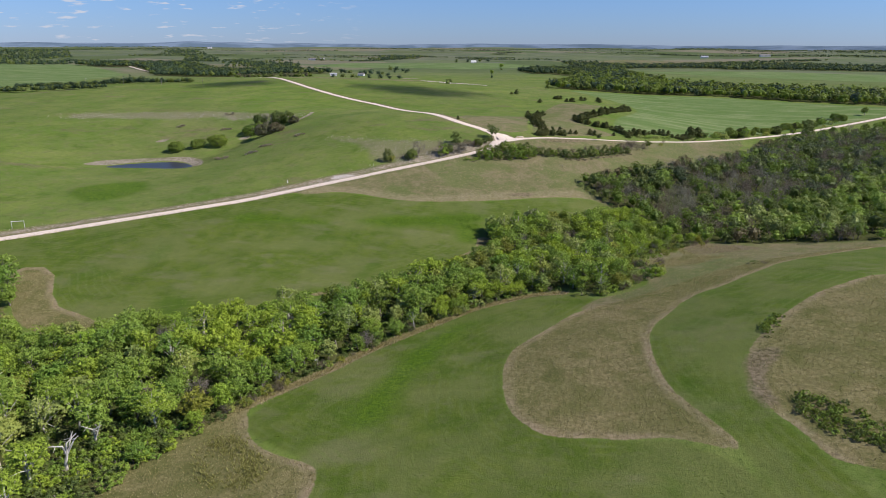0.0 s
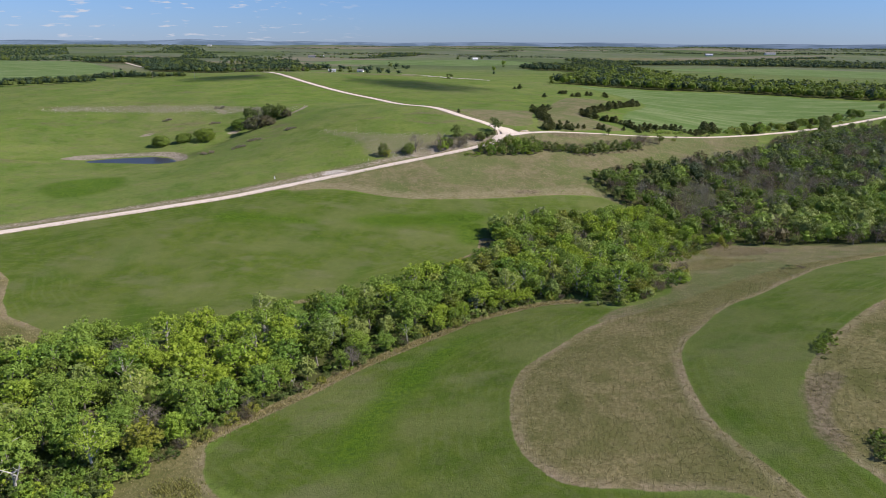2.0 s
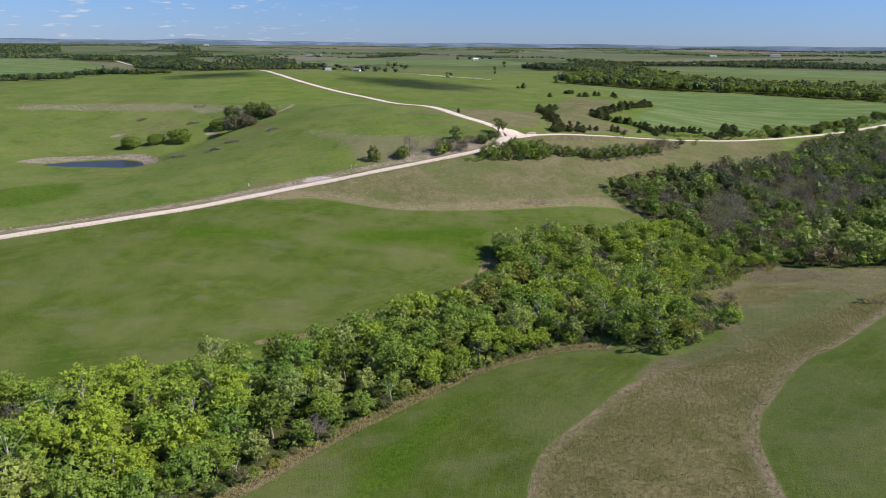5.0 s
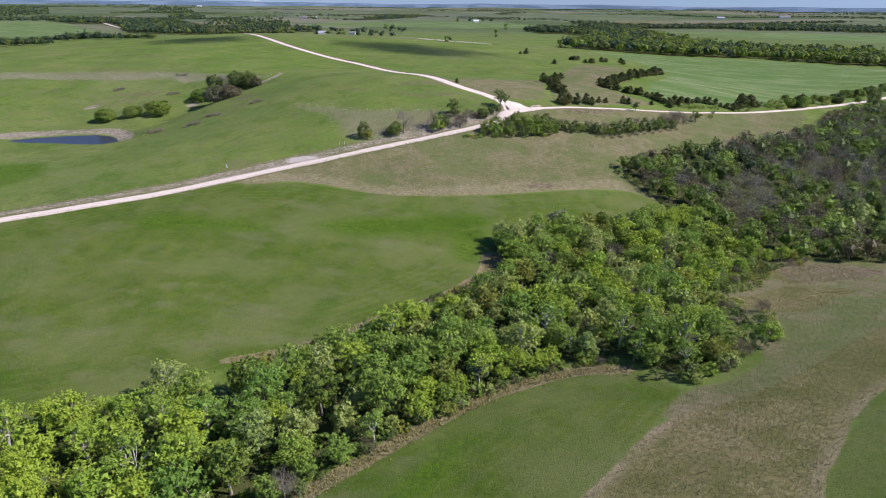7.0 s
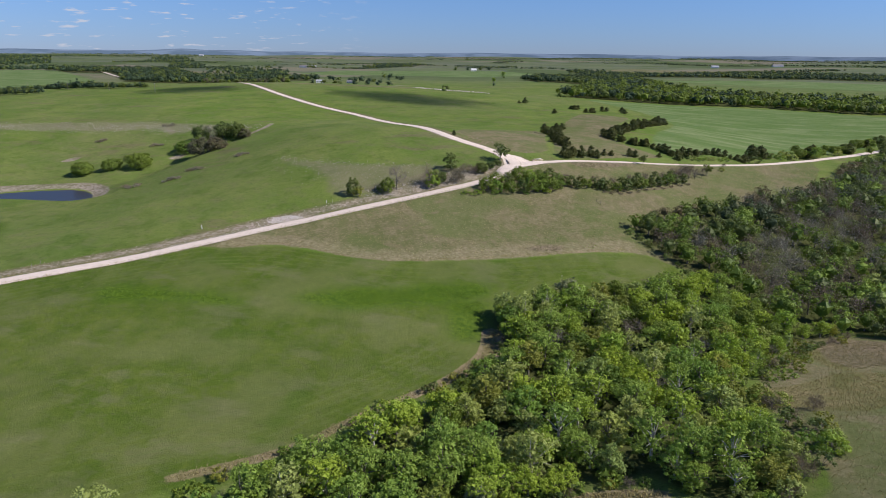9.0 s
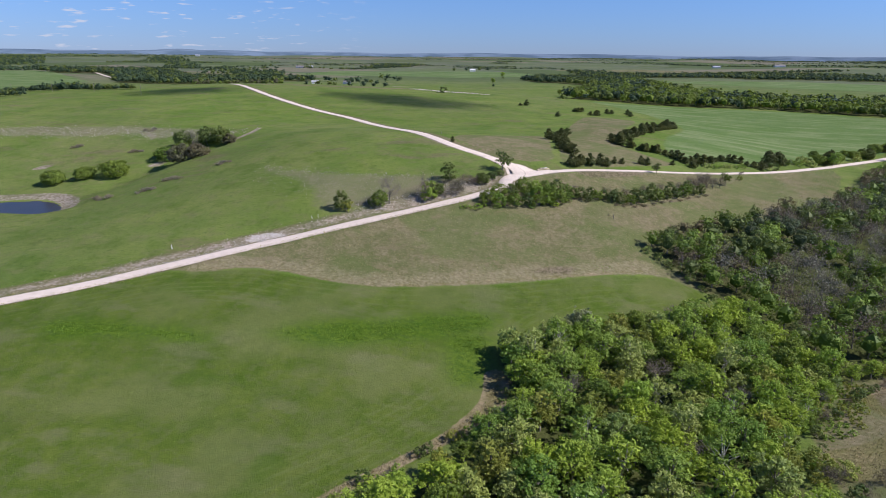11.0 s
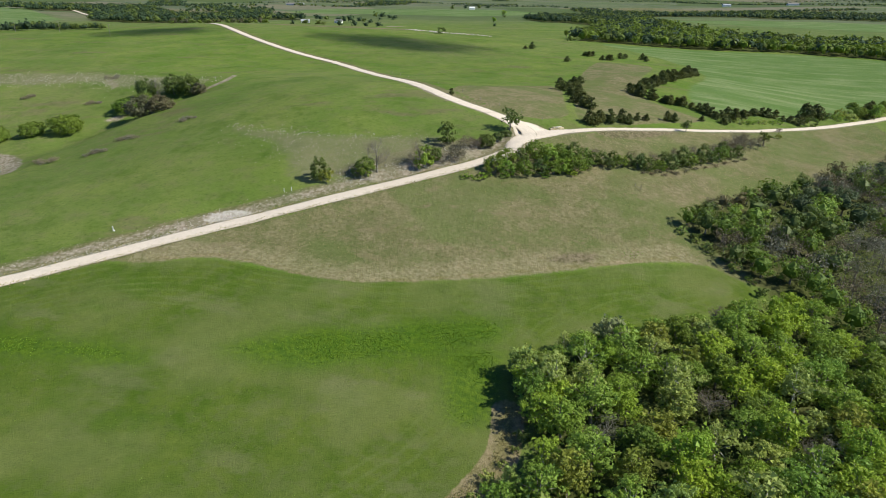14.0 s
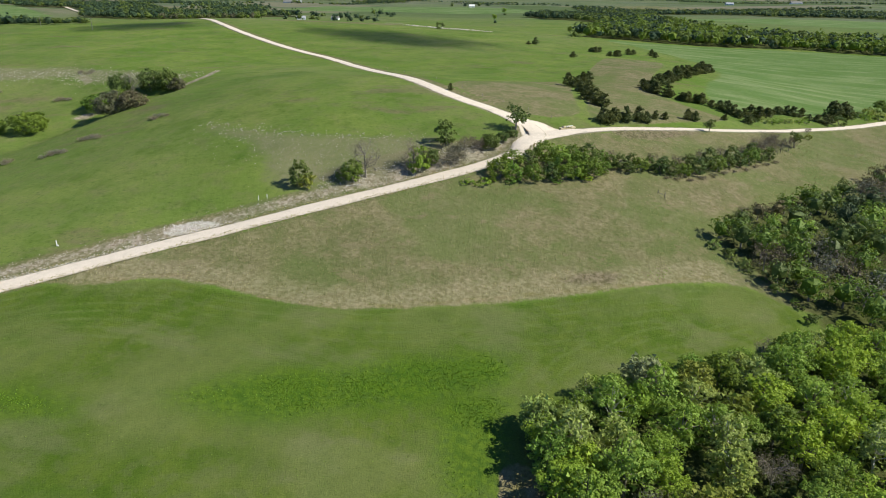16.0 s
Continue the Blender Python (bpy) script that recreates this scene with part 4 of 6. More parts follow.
nursery = Nursery()
LEAVES = {"green": LEAF_GREEN, "lime": LEAF_LIME, "pale": LEAF_PALE, "dark": LEAF_MID, "olive": LEAF_OLIVE}
SAID = {"green": "broad-crowned tree in full mid-green leaf", "lime": "broad-crowned tree in fresh yellow-green leaf", "pale": "tree with pale silvery green spring leaf",
        "dark": "tree with dark green leaf in the creek wood", "olive": "tree with olive-brown young leaf in the creek wood"}
# look, pattern number, height, crown radius
for look_name, k, tall, wide in (("green", 1, 11, 5.0), ("green", 2, 12, 5.6), ("green", 3, 10, 4.4), ("lime", 4, 11, 5.2), ("lime", 5, 10, 4.6), ("lime", 6, 12, 5.0),
                                 ("pale", 7, 10, 4.2), ("pale", 8, 9, 4.0), ("dark", 9, 10, 4.4), ("dark", 10, 11, 4.6), ("olive", 11, 10, 4.6)):
    nursery.add(f"{look_name}{k}", "broadleaf_tree", broadleaf(k, tall * 1.04, wide * 1.06, 15 + k % 6, 3100, 0.22), BARK, LEAVES[look_name], SAID[look_name], "tree", "trees of the creek wood")
for k, leaf in ((12, "green"), (13, "pale"), (14, "lime")):
    nursery.add(f"open{k}", "open_crowned_tree", broadleaf(k, 12.0, 5.2, 14, 2000, 0.215, -0.5), BARK_WHITE, LEAVES[leaf], "open-crowned tree with pale limbs showing through thin leaf", "tree", "trees of the creek wood")
nursery.add("bare1", "bare_tree", twiggy(21, 9.0, 3.6, 1300, 60), BARK, TWIG, "leafless grey tree with fine twigs in the wood", "tree", "trees of the creek wood")
nursery.add("bare2", "bare_tree", twiggy(22, 8.0, 3.4, 1300, 160), BARK, TWIG, "leafless grey tree with fine twigs in the wood", "tree", "trees of the creek wood")
nursery.add("white1", "pale_trunk_tree", broadleaf(31, 13.0, 6.4, 12, 1900, 0.2, 0.1), BARK_WHITE, LEAF_LIME, "thinly leafed tree with a bare white trunk and limbs", "tree", "trees of the creek wood")
nursery.add("snag1", "dead_tree", snag(32, 9.0), BARK_WHITE, TWIG, "dead white tree with broken limbs at the wood edge", "tree", "trees of the creek wood")
nursery.add("silver1", "silver_tree", broadleaf(33, 9.0, 4.4, 13, 2300, 0.19, -0.1), BARK_WHITE, LEAF_SILVER, "tree with silvery grey young leaf at the wood edge", "tree", "trees of the creek wood")
nursery.add("vase1", "vase_tree", broadleaf(34, 9.5, 4.7, 9, 1300, 0.25, -0.3), BARK, LEAF_DARK, "dark upright tree with open spreading limbs", "tree", "roadside trees")
for k in (41, 42, 43):
    nursery.add(f"cedar{k}", "cedar_tree", conifer(k, 6.0 + 0.5 * (k % 3), 3.1, 72, 15, 0.33), BARK, LEAF_CEDAR, "dark green red cedar standing in grass", "tree", "cedars in the pasture")
for k, leaf, said in ((51, LEAF_GREEN, "leafy green bush"), (52, LEAF_LIME, "bright green bush"), (53, LEAF_DARK, "dark green bush"), (54, LEAF_PALE, "grey-green bush"), (55, LEAF_OLIVE, "olive-brown bush")):
    nursery.add(f"bush{k}", "bush", shrub(k, 3.4, 2.4, 26, 23, 0.235), BARK, leaf, f"{said} in rough grass", "bush", "bushes in rough grass")
for k, leaf, said in ((61, LEAF_MID, "round green tree leafed to the ground"), (62, LEAF_BROWN, "round brownish tree leafed to the ground"), (63, LEAF_DARK, "dark round tree leafed to the ground")):
    nursery.add(f"round{k}", "round_tree", shrub(k, 9.5, 6.6, 110, 32, 0.42), BARK, leaf, f"{said} in a grassy hollow", "tree", "trees in the hollow")
nursery.add("bush56", "bush", twiggy(56, 2.8, 2.2, 1100, 150, 0.1), BARK, TWIG_BROWN, "leafless brown bush in rough grass", "bush", "bushes in rough grass")
nursery.add("scrub57", "scrub", twiggy(57, 1.7, 2.2, 1000, 60, 0.1), BARK, TWIG, "low leafless grey scrub on the grassy hillside", "scrub", "scrub on the hillside")
FAR_PATTERNS = {}


def far_pattern(key):
    """Plain arrays of a tree that is only seen from afar."""
    if key not in FAR_PATTERNS:
        kind, k = key
        FAR_PATTERNS[key] = {"leaf": lambda: far_crown(60 + k, 8.8, 4.2, 44, 11, 0.36, 1), "under": lambda: shrub(75 + k, 2.6, 2.6, 16, 9, 0.42), "low": lambda: shrub(84 + k, 1.5, 1.5, 18, 14, 0.19), "bare": lambda: twiggy(70 + k, 7.6, 4.2, 420, 330, 0.27),
                             "tiny": lambda: far_crown(90 + k, 9.0, 5.2, 13, 5, 1.0, 1), "speck": lambda: far_crown(94 + k, 8.0, 5.6, 7, 3, 1.6, 1)}[kind]()
    return FAR_PATTERNS[key]


def thicket(name, rows, label, category):
    """Many far trees as one growth; rows of x, y, scale, pattern and leaf."""
    out, trunks = {}, []
    for x, y, s, key, m in rows:
        (tv, tf), (cv, cf) = far_pattern(key)
        a = rng.uniform(0, 6.28)
        turn = np.array([[math.cos(a), -math.sin(a), 0], [math.sin(a), math.cos(a), 0], [0, 0, 1]]) * s
        at = np.array([x, y, height(x, y) - 0.1])
        if key[0] not in ("tiny", "speck"):
            keep = tf[:24] if key[0] in ("leaf", "under", "low") else tf[:120]
            trunks.append((tv[: keep.max() + 1] @ turn.T + at, keep))
        out.setdefault(m, []).append((cv @ turn.T + at, cf))
    base = tagged(new(name), label, category, kind="stuff")
    for m, pieces in list(out.items()) + [(BARK, trunks)]:
        if pieces:
            v, f = join(pieces)
            ob = new("trunks" if m is BARK else "foliage", mesh_of(name, v, f, m))
            ob.parent = base


def stand(outline, count, seed, size):
    """Trees that keep clear of one another: x, y, scale, way into the wood. size gives a scale from the way in."""
    r = np.random.default_rng(seed)
    p = np.array(outline)
    x, y = r.uniform(p[:, 0].min(), p[:, 0].max(), count), r.uniform(p[:, 1].min(), p[:, 1].max(), count)
    d = inside(x, y, outline)
    keep = d > 1.5
    x, y, d = x[keep], y[keep], d[keep]
    s = size(x, y, d, r)
    out, cells = [], {}
    for i in np.argsort(-s):
        cx, cy, ok = int(x[i] // 9), int(y[i] // 9), True
        for a in (-1, 0, 1):
            for b in (-1, 0, 1):
                for qx, qy, qs in cells.get((cx + a, cy + b), ()):
                    if math.hypot(qx - x[i], qy - y[i]) < 3.2 * (qs + s[i]):
                        ok = False
        if ok:
            cells.setdefault((cx, cy), []).append((x[i], y[i], s[i]))
            out.append((x[i], y[i], s[i], d[i]))
    return out


def plant_wood():
    r = np.random.default_rng(3)
    NEAR = [(-160, 96)] + WOOD[1:23] + [(118, 350), (112, 396)] + WOOD[44:64]

    def near_size(x, y, d, q):
        return np.clip(0.5 + 0.055 * d, 0.5, 1.0) * q.uniform(0.75, 1.22, len(x)) * np.where(x > 0, 0.92, 1.0)

    stuff = []
    OPEN_SPOTS = ((-84, 151, 6), (-79, 143, 6), (-98, 130, 5), (-94, 124, 5), (-90, 118, 5), (-96, 140, 5), (-90, 131, 5))
    for x, y, s, d in stand(NEAR, 9000, 5, near_size):
        u = r.uniform()
        if any(math.hypot(x - a, y - b) < q for a, b, q in OPEN_SPOTS) or line_distance(np.array([x]), np.array([y]), BACK_EDGE)[0][0] < 5.5 * s + 0.5:
            continue
        if x > -2:
            key = "green1" if u < 0.15 else "green2" if u < 0.28 else "lime4" if u < 0.4 else "lime5" if u < 0.5 else "lime6" if u < 0.58 else "pale7" if u < 0.68 else "olive11" if u < 0.85 else "dark9" if u < 0.95 else "bare1"
        else:
            key = "green1" if u < 0.2 else "green2" if u < 0.38 else "green3" if u < 0.56 else "lime4" if u < 0.66 else "lime5" if u < 0.74 else "pale8" if u < 0.8 else "dark10" if u < 0.89 else "bare2" if u < 0.94 else "olive11"
        if u * 7.3 % 1 < 0.2 and not key.startswith("bare"):
            key = "open12" if u < 0.4 else "open13" if u < 0.6 else "open14"
        if math.hypot(x + 78, y - 208) < 24:
            key = ("lime4", "open14", "lime6", "open12")[int(u * 4)]
        nursery.set(key, x, y, s, squash=r.uniform(0.85, 1.05))

    def deep_size(x, y, d, q):
        return np.clip(0.62 + 0.02 * d, 0.62, 0.92) * q.uniform(0.7, 1.2, len(x))

    for x, y, s, d in stand(WOOD, 30000, 6, deep_size):
        if inside(np.array([x]), np.array([y]), NEAR)[0] > -2 or x - 0.62 * (y - 330) > 270:
            continue
        u = r.uniform() + 0.2 * math.sin(x / 31 + 1) * math.sin(y / 27)
        thinned = ((x - 185) / 62) ** 2 + ((y - 432 - 0.4 * (x - 185)) / 26) ** 2 < 1 + 0.4 * math.sin(x / 9) * math.sin(y / 7)
        if u < (0.56 if thinned else 0.2):
            stuff.append((x, y, s * 1.3, ("bare", int(r.integers(3))), TWIG_BROWN if u < 0.12 else TWIG))
        else:
            stuff.append((x, y, s * 1.22 * r.uniform(0.8, 1.15), ("leaf", int(r.integers(4))), LEAF_BROWN if d < 9 and u < 0.45 else (LEAF_MID if u < 0.62 else LEAF_DARK if u < 0.8 else LEAF_GREEN if u < 0.93 else LEAF_PALE) if y < 400 + 0.3 * (x - 110) else LEAF_HAZED if u < 0.42 else LEAF_DARK if u < 0.7 else LEAF_MID if u < 0.97 else LEAF_GREEN))
    low = stand(NEAR, 2600, 16, lambda x, y, d, q: q.uniform(0.5, 0.75, len(x)))
    for x, y, s, d in low:
        stuff.append((x, y, s * 1.7, ("under", int(r.integers(3))), LEAF_MID if r.uniform() < 0.6 else LEAF_DARK))
    thicket("creek_woodland", stuff, "dense mixed creek woodland with green and bare grey trees", "woodland")


plant_wood()

# trees that stand out at the wood's edge
for key, x, y, s in (("white1", -84, 150, 1.05), ("snag1", -98, 131, 1.35), ("snag1", -96, 141, 1.1), ("bare1", -33, 205, 0.8), ("silver1", 42, 359, 1.4), ("open13", 23, 338, 1.2), ("round63", 55, 367, 0.3), ("silver1", 6, 246, 0.9), ("pale7", 18, 345, 1.0), ("green2", 19, 336, 0.9), ("lime4", 20, 328, 0.9),
                     ("dark9", -136, 214, 0.6), ("green3", -120, 219, 1.0), ("white1", -68, 228, 0.85), ("bare2", -58, 180, 0.6), ("bare2", -62, 176, 0.5), ("snag1", -48, 192, 0.5), ("green2", -196, 250, 1.15), ("green1", -206, 262, 1.2), ("green3", -187, 238, 1.0), ("white1", -81, 203, 0.8), ("bush52", 85, 260, 1.25), ("bush51", 88, 263, 0.95), ("open13", -72, 240, 1.0), ("open12", -56, 214, 0.9), ("open14", -40, 226, 0.85)):
    nursery.set(key, x, y, s)
# undergrowth along the wood's edges
r_edge = np.random.default_rng(12)
for line, step_m in ((rounded([(-78, 140), (-68, 161), (-47, 189), (-20, 219), (13, 246), (31, 252), (44, 252)], 1), 3.2), (rounded([(52, 242), (60, 238), (70, 246), (78, 262), (80, 285), (90, 305), (108, 326), (140, 345)], 1), 4.2),
                     (rounded([(-58, 252), (-36, 270), (-12, 290), (10, 313), (18, 332)], 1), 5.5), (rounded([(99, 398), (94, 412), (86, 422), (82, 433), (104, 454)], 1), 3.6)):
    pts = np.array(line, float)
    seg = np.r_[0, np.cumsum(np.hypot(*np.diff(pts, axis=0).T))]
    for s in np.arange(0, seg[-1], step_m):
        s += r_edge.uniform(-1.5, 1.5)
        x, y = np.interp(s, seg, pts[:, 0]) + r_edge.normal() * 0.9, np.interp(s, seg, pts[:, 1]) + r_edge.normal() * 0.9
        nursery.set(("bush51", "bush53", "bush54", "bush55", "bush56", "bush53")[r_edge.integers(6)], x, y, r_edge.uniform(0.45, 0.95))

# young growth round the snags
for x, y, s, d in stand([(-104, 108), (-92, 106), (-80, 124), (-74, 142), (-76, 152), (-88, 156), (-102, 146), (-106, 128)], 500, 17, lambda x, y, d, q: q.uniform(0.3, 0.42, len(x))):
    nursery.set(("bush51", "bush52", "bush51", "bush53")[r_edge.integers(4)], x, y, 2.3 * s)
# bushy tip of the wood
for i, (x, y) in enumerate(((58, 240), (62, 241), (66, 244), (70, 247), (75, 250), (80, 255), (84, 259), (88, 265), (90, 272), (91, 280), (85, 270), (80, 264), (75, 259), (71, 254), (86, 278), (82, 274), (66, 249), (88, 287), (85, 292), (82, 284))):
    nursery.set(("bush53", "bush51", "bush54", "bush55", "bush56")[i % 5], x + r_edge.normal(), y + r_edge.normal(), r_edge.uniform(0.9, 1.4))
thicket("bay_brush", [(x, y, 3.0 * s, ("low", int(r_edge.integers(3))), (LEAF_GREEN, LEAF_MID, LEAF_OLIVE)[r_edge.integers(3)]) for x, y, s, d in stand([(92, 302), (104, 306), (116, 322), (126, 340), (116, 344), (102, 330), (92, 312)], 700, 19, lambda x, y, d, q: q.uniform(0.22, 0.36, len(x)))], "low fresh green brush between the wood and dry grass", "brush")
# brush below the junction: thicket trees in leaf, then a lower grey and dark hedge
nursery.add("thicket71", "thicket_tree", shrub(71, 7.6, 3.9, 60, 26, 0.3), BARK, LEAF_MID, "leafy green thicket tree below the gravel road", "tree", "thicket below the junction")
nursery.add("thicket72", "thicket_tree", shrub(72, 7.2, 3.6, 56, 26, 0.3), BARK, LEAF_GREEN, "fresh green thicket tree below the gravel road", "tree", "thicket below the junction")
nursery.add("thicket73", "thicket_tree", shrub(73, 7.4, 3.4, 56, 26, 0.3), BARK, LEAF_DARK, "dark green thicket tree in the roadside hedge", "tree", "thicket below the junction")
nursery.add("thicket74", "thicket_tree", twiggy(74, 6.6, 3.6, 1300, 260, 0.17), BARK, TWIG_BROWN, "bare grey-brown thicket tree in the roadside hedge", "tree", "thicket below the junction")
THICKET_FRONT = [(15, 452), (20, 452), (27, 453), (33, 454), (38, 455), (43, 457), (48, 459)]
THICKET_BACK = [(26, 460), (32, 465), (37, 467), (43, 469), (48, 469), (20, 458), (38, 461), (44, 463)]
for i, (x, y) in enumerate(THICKET_FRONT + THICKET_BACK):
    nursery.set(("thicket71", "thicket72", "thicket71", "thicket73")[i % 4], x, y, r_edge.uniform(0.85, 1.15), squash=r_edge.uniform(0.85, 1.15))
for x, y, s in ((53, 463, 0.75), (57, 467, 0.8), (60, 468, 0.85), (63, 466, 0.7), (68, 469, 0.8), (66, 473, 0.7), (72, 472, 0.7), (58, 473, 0.6), (53, 470, 0.8)):
    nursery.set(("thicket73", "thicket74", "thicket71")[int(x) % 3], x, y, s, squash=0.9)
for x, y in ((3, 445.5), (5, 446.5), (7.5, 446), (10, 447.5), (12, 449), (19, 450), (35, 452.5), (46, 456)):
    nursery.set(("bush52", "bush51")[int(x) % 2], x, y, r_edge.uniform(0.6, 0.95), squash=0.75)
HEDGE = [(76, 470), (80, 470), (85, 471), (91, 474), (96, 478), (101, 481), (107, 485), (113, 489), (119, 494), (125, 498), (131, 503)]
for i, (x, y) in enumerate(HEDGE):
    nursery.set(("thicket73", "thicket73", "thicket71")[i % 3], x, y, r_edge.uniform(0.7, 0.95))
    nursery.set(("thicket74", "thicket73")[i % 2], x - 2.0, y + 4.5, r_edge.uniform(0.65, 0.9))
    nursery.set("bush56", x + 1.5, y - 3.2, r_edge.uniform(0.5, 0.8), squash=0.5)
for x, y in ((126, 505), (131, 508), (137, 512), (142, 516), (148, 521), (134, 514), (140, 520)):
    nursery.set("thicket74", x, y, r_edge.uniform(0.85, 1.15))
# roadside trees on the bank
for key, x, y, s, q in (("thicket73", -51.5, 442, 1.1, 1.05), ("bush55", -49, 441, 1.3, 1.0), ("thicket71", -35, 446, 1.0, 1.0), ("bush53", -37.5, 446, 1.4, 0.9), ("bare1", -30.5, 448, 1.5, 1.0), ("thicket72", -12.5, 455, 1.1, 1.15), ("bare2", -14.5, 455, 1.35, 1.0), ("round63", -9, 459, 0.5, 1.15), ("thicket73", -4, 472, 1.15, 1.1), ("bush56", -0.5, 460, 2.2, 1.0),
                        ("thicket74", 3, 468, 0.95, 0.8), ("bush56", 7, 470, 1.5, 0.9), ("round63", 12.8, 473.5, 0.55, 1.0), ("round63", 17.8, 479.5, 0.36, 1.0), ("round63", 21.5, 484.5, 0.36, 0.9), ("vase1", 23.4, 489, 1.2, 1.05),
                        ("vase1", 112.5, 523.5, 0.75, 0.85), ("vase1", 153.6, 527.6, 0.85, 1.0), ("bush55", 171, 549, 0.8, 1.1), ("bush56", 178, 563, 0.7, 1.0)):
    nursery.set(key, x, y, s, squash=q)
# round trees at the pond and in the hollow
for key, x, y, s, q in (("round61", -246, 540, 1.1, 0.85), ("round61", -230, 547, 0.95, 0.9), ("round61", -214, 552, 1.25, 0.9), ("round61", -194, 580, 1.15, 0.85), ("round62", -175, 562, 1.35, 0.85), ("round62", -164, 560, 1.05, 0.8), ("round63", -190, 602, 1.0, 1.2),
                        ("round63", -176, 608, 1.0, 1.25), ("bare1", -183, 600, 1.5, 1.0), ("round63", -165, 606, 0.95, 1.3), ("round62", -158, 602, 0.7, 1.0), ("round61", -187, 590, 0.9, 1.0)):
    nursery.set(key, x, y, s, squash=q)
# cedars
r_cedar = np.random.default_rng(8)
CEDAR_BEND = rounded([(187, 742), (184, 722), (172, 708), (158, 694), (146, 672), (132, 655), (120, 638), (110, 617), (109, 607), (117, 603), (124, 594), (131, 590)], 1)
CEDAR_CLUMP = [(63, 594), (62, 604), (68, 609), (75, 626), (80, 639), (77, 632), (64, 574), (66, 565), (64, 554), (66, 547), (65, 540), (68, 538), (61, 547), (70, 600), (71, 590), (69, 580), (72, 616)]
CEDAR_ROW = [(137, 588), (140, 584), (142, 579), (144, 575), (145, 570), (146, 561), (150, 577), (155, 581), (161, 583), (168, 589), (173, 594), (179, 600), (185, 602), (188, 601), (193, 602), (196, 598), (201, 598), (206, 598), (211, 603), (217, 610), (158, 576), (165, 583)]
ROADSIDE = [(62, 511, 1.05), (65, 512, 0.9), (68, 515, 1.0), (73.5, 518, 1.0), (80, 522, 1.0), (84, 523, 0.75), (90, 530, 0.6), (95, 532, 0.6), (108, 540, 0.75), (112, 541, 0.8), (132, 556, 0.55)]
FAR_CEDARS = [(93, 774), (119, 833), (126, 833), (122, 830), (130, 807), (136, 810), (139, 812), (153, 837), (158, 840), (175, 842), (176, 832), (65, 856), (72, 860)]
pts = np.array(CEDAR_BEND)
seg = np.r_[0, np.cumsum(np.hypot(*np.diff(pts, axis=0).T))]
BEND = [(np.interp(u, seg, pts[:, 0]) + r_cedar.normal() * 2.6, np.interp(u, seg, pts[:, 1]) + r_cedar.normal() * 2.6) for u in np.arange(0, seg[-1], 3.1)]
for group, low, high in ((BEND, 0.8, 1.3), (CEDAR_CLUMP, 0.85, 1.3), (CEDAR_ROW, 0.75, 1.2), (FAR_CEDARS, 0.75, 1.1)):
    for x, y in group:
        nursery.set(f"cedar{41 + r_cedar.integers(3)}", x, y, r_cedar.uniform(low, high), squash=r_cedar.uniform(0.6, 0.92))
for x, y, s in ROADSIDE:
    nursery.set(f"cedar{41 + r_cedar.integers(3)}", x, y, s)
nursery.set("cedar41", -3, 537, 0.45)
# low fresh bushes before the cedars
for x, y in ((159, 571), (164, 573), (168, 576), (173, 579), (177, 581), (184, 585), (190, 590), (226, 618), (236, 628), (247, 634), (256, 640), (263, 647)):
    nursery.set(("bush51", "bush54")[int(x) % 2], x, y, r_cedar.uniform(0.9, 1.4), squash=0.8)


# trees and hedge along the road to the east
r_east = np.random.default_rng(14)
for i in range(46):
    u = i / 45
    x, y = 214 + 250 * u + r_east.normal() * 3, 604 + 196 * u + r_east.normal() * 4
    if u > 0.2 and r_east.uniform() < 0.45:
        nursery.set(("round61", "round63", "green3", "dark9")[r_east.integers(4)], x, y + 5, r_east.uniform(0.5, 0.95))
    else:
        nursery.set(("bush53", "bush51", "bush55", "cedar42", "bush54")[r_east.integers(5)], x, y + 2, r_east.uniform(0.9, 1.9))
for key, x, y, s in (("green1", 285, 652, 1.05), ("green2", 292, 660, 0.8), ("dark9", 318, 685, 0.8), ("round63", 342, 702, 0.75), ("dark10", 354, 694, 0.8), ("round63", 386, 722, 0.9), ("dark9", 404, 708, 1.0), ("green3", 420, 715, 0.9), ("bare1", 435, 730, 1.1), ("dark10", 448, 722, 1.1),
                     ("green2", 470, 738, 1.0), ("dark9", 482, 746, 1.1), ("green1", 424, 768, 0.9), ("round61", 469, 805, 0.9), ("dark10", 516, 840, 1.0), ("round63", 372, 700, 0.7), ("bare2", 392, 705, 1.0)):
    nursery.set(key, x, y, s)
# low grey scrub on the hillside
for x, y in ((-135, 523), (-160, 506), (-165, 490), (-222, 595), (-236, 650), (-270, 610), (-192, 491)):
    for _ in range(5):
        nursery.set("scrub57", x + r_east.normal() * 3.5, y + r_east.normal() * 1.8, r_east.uniform(0.8, 1.2), squash=0.6)
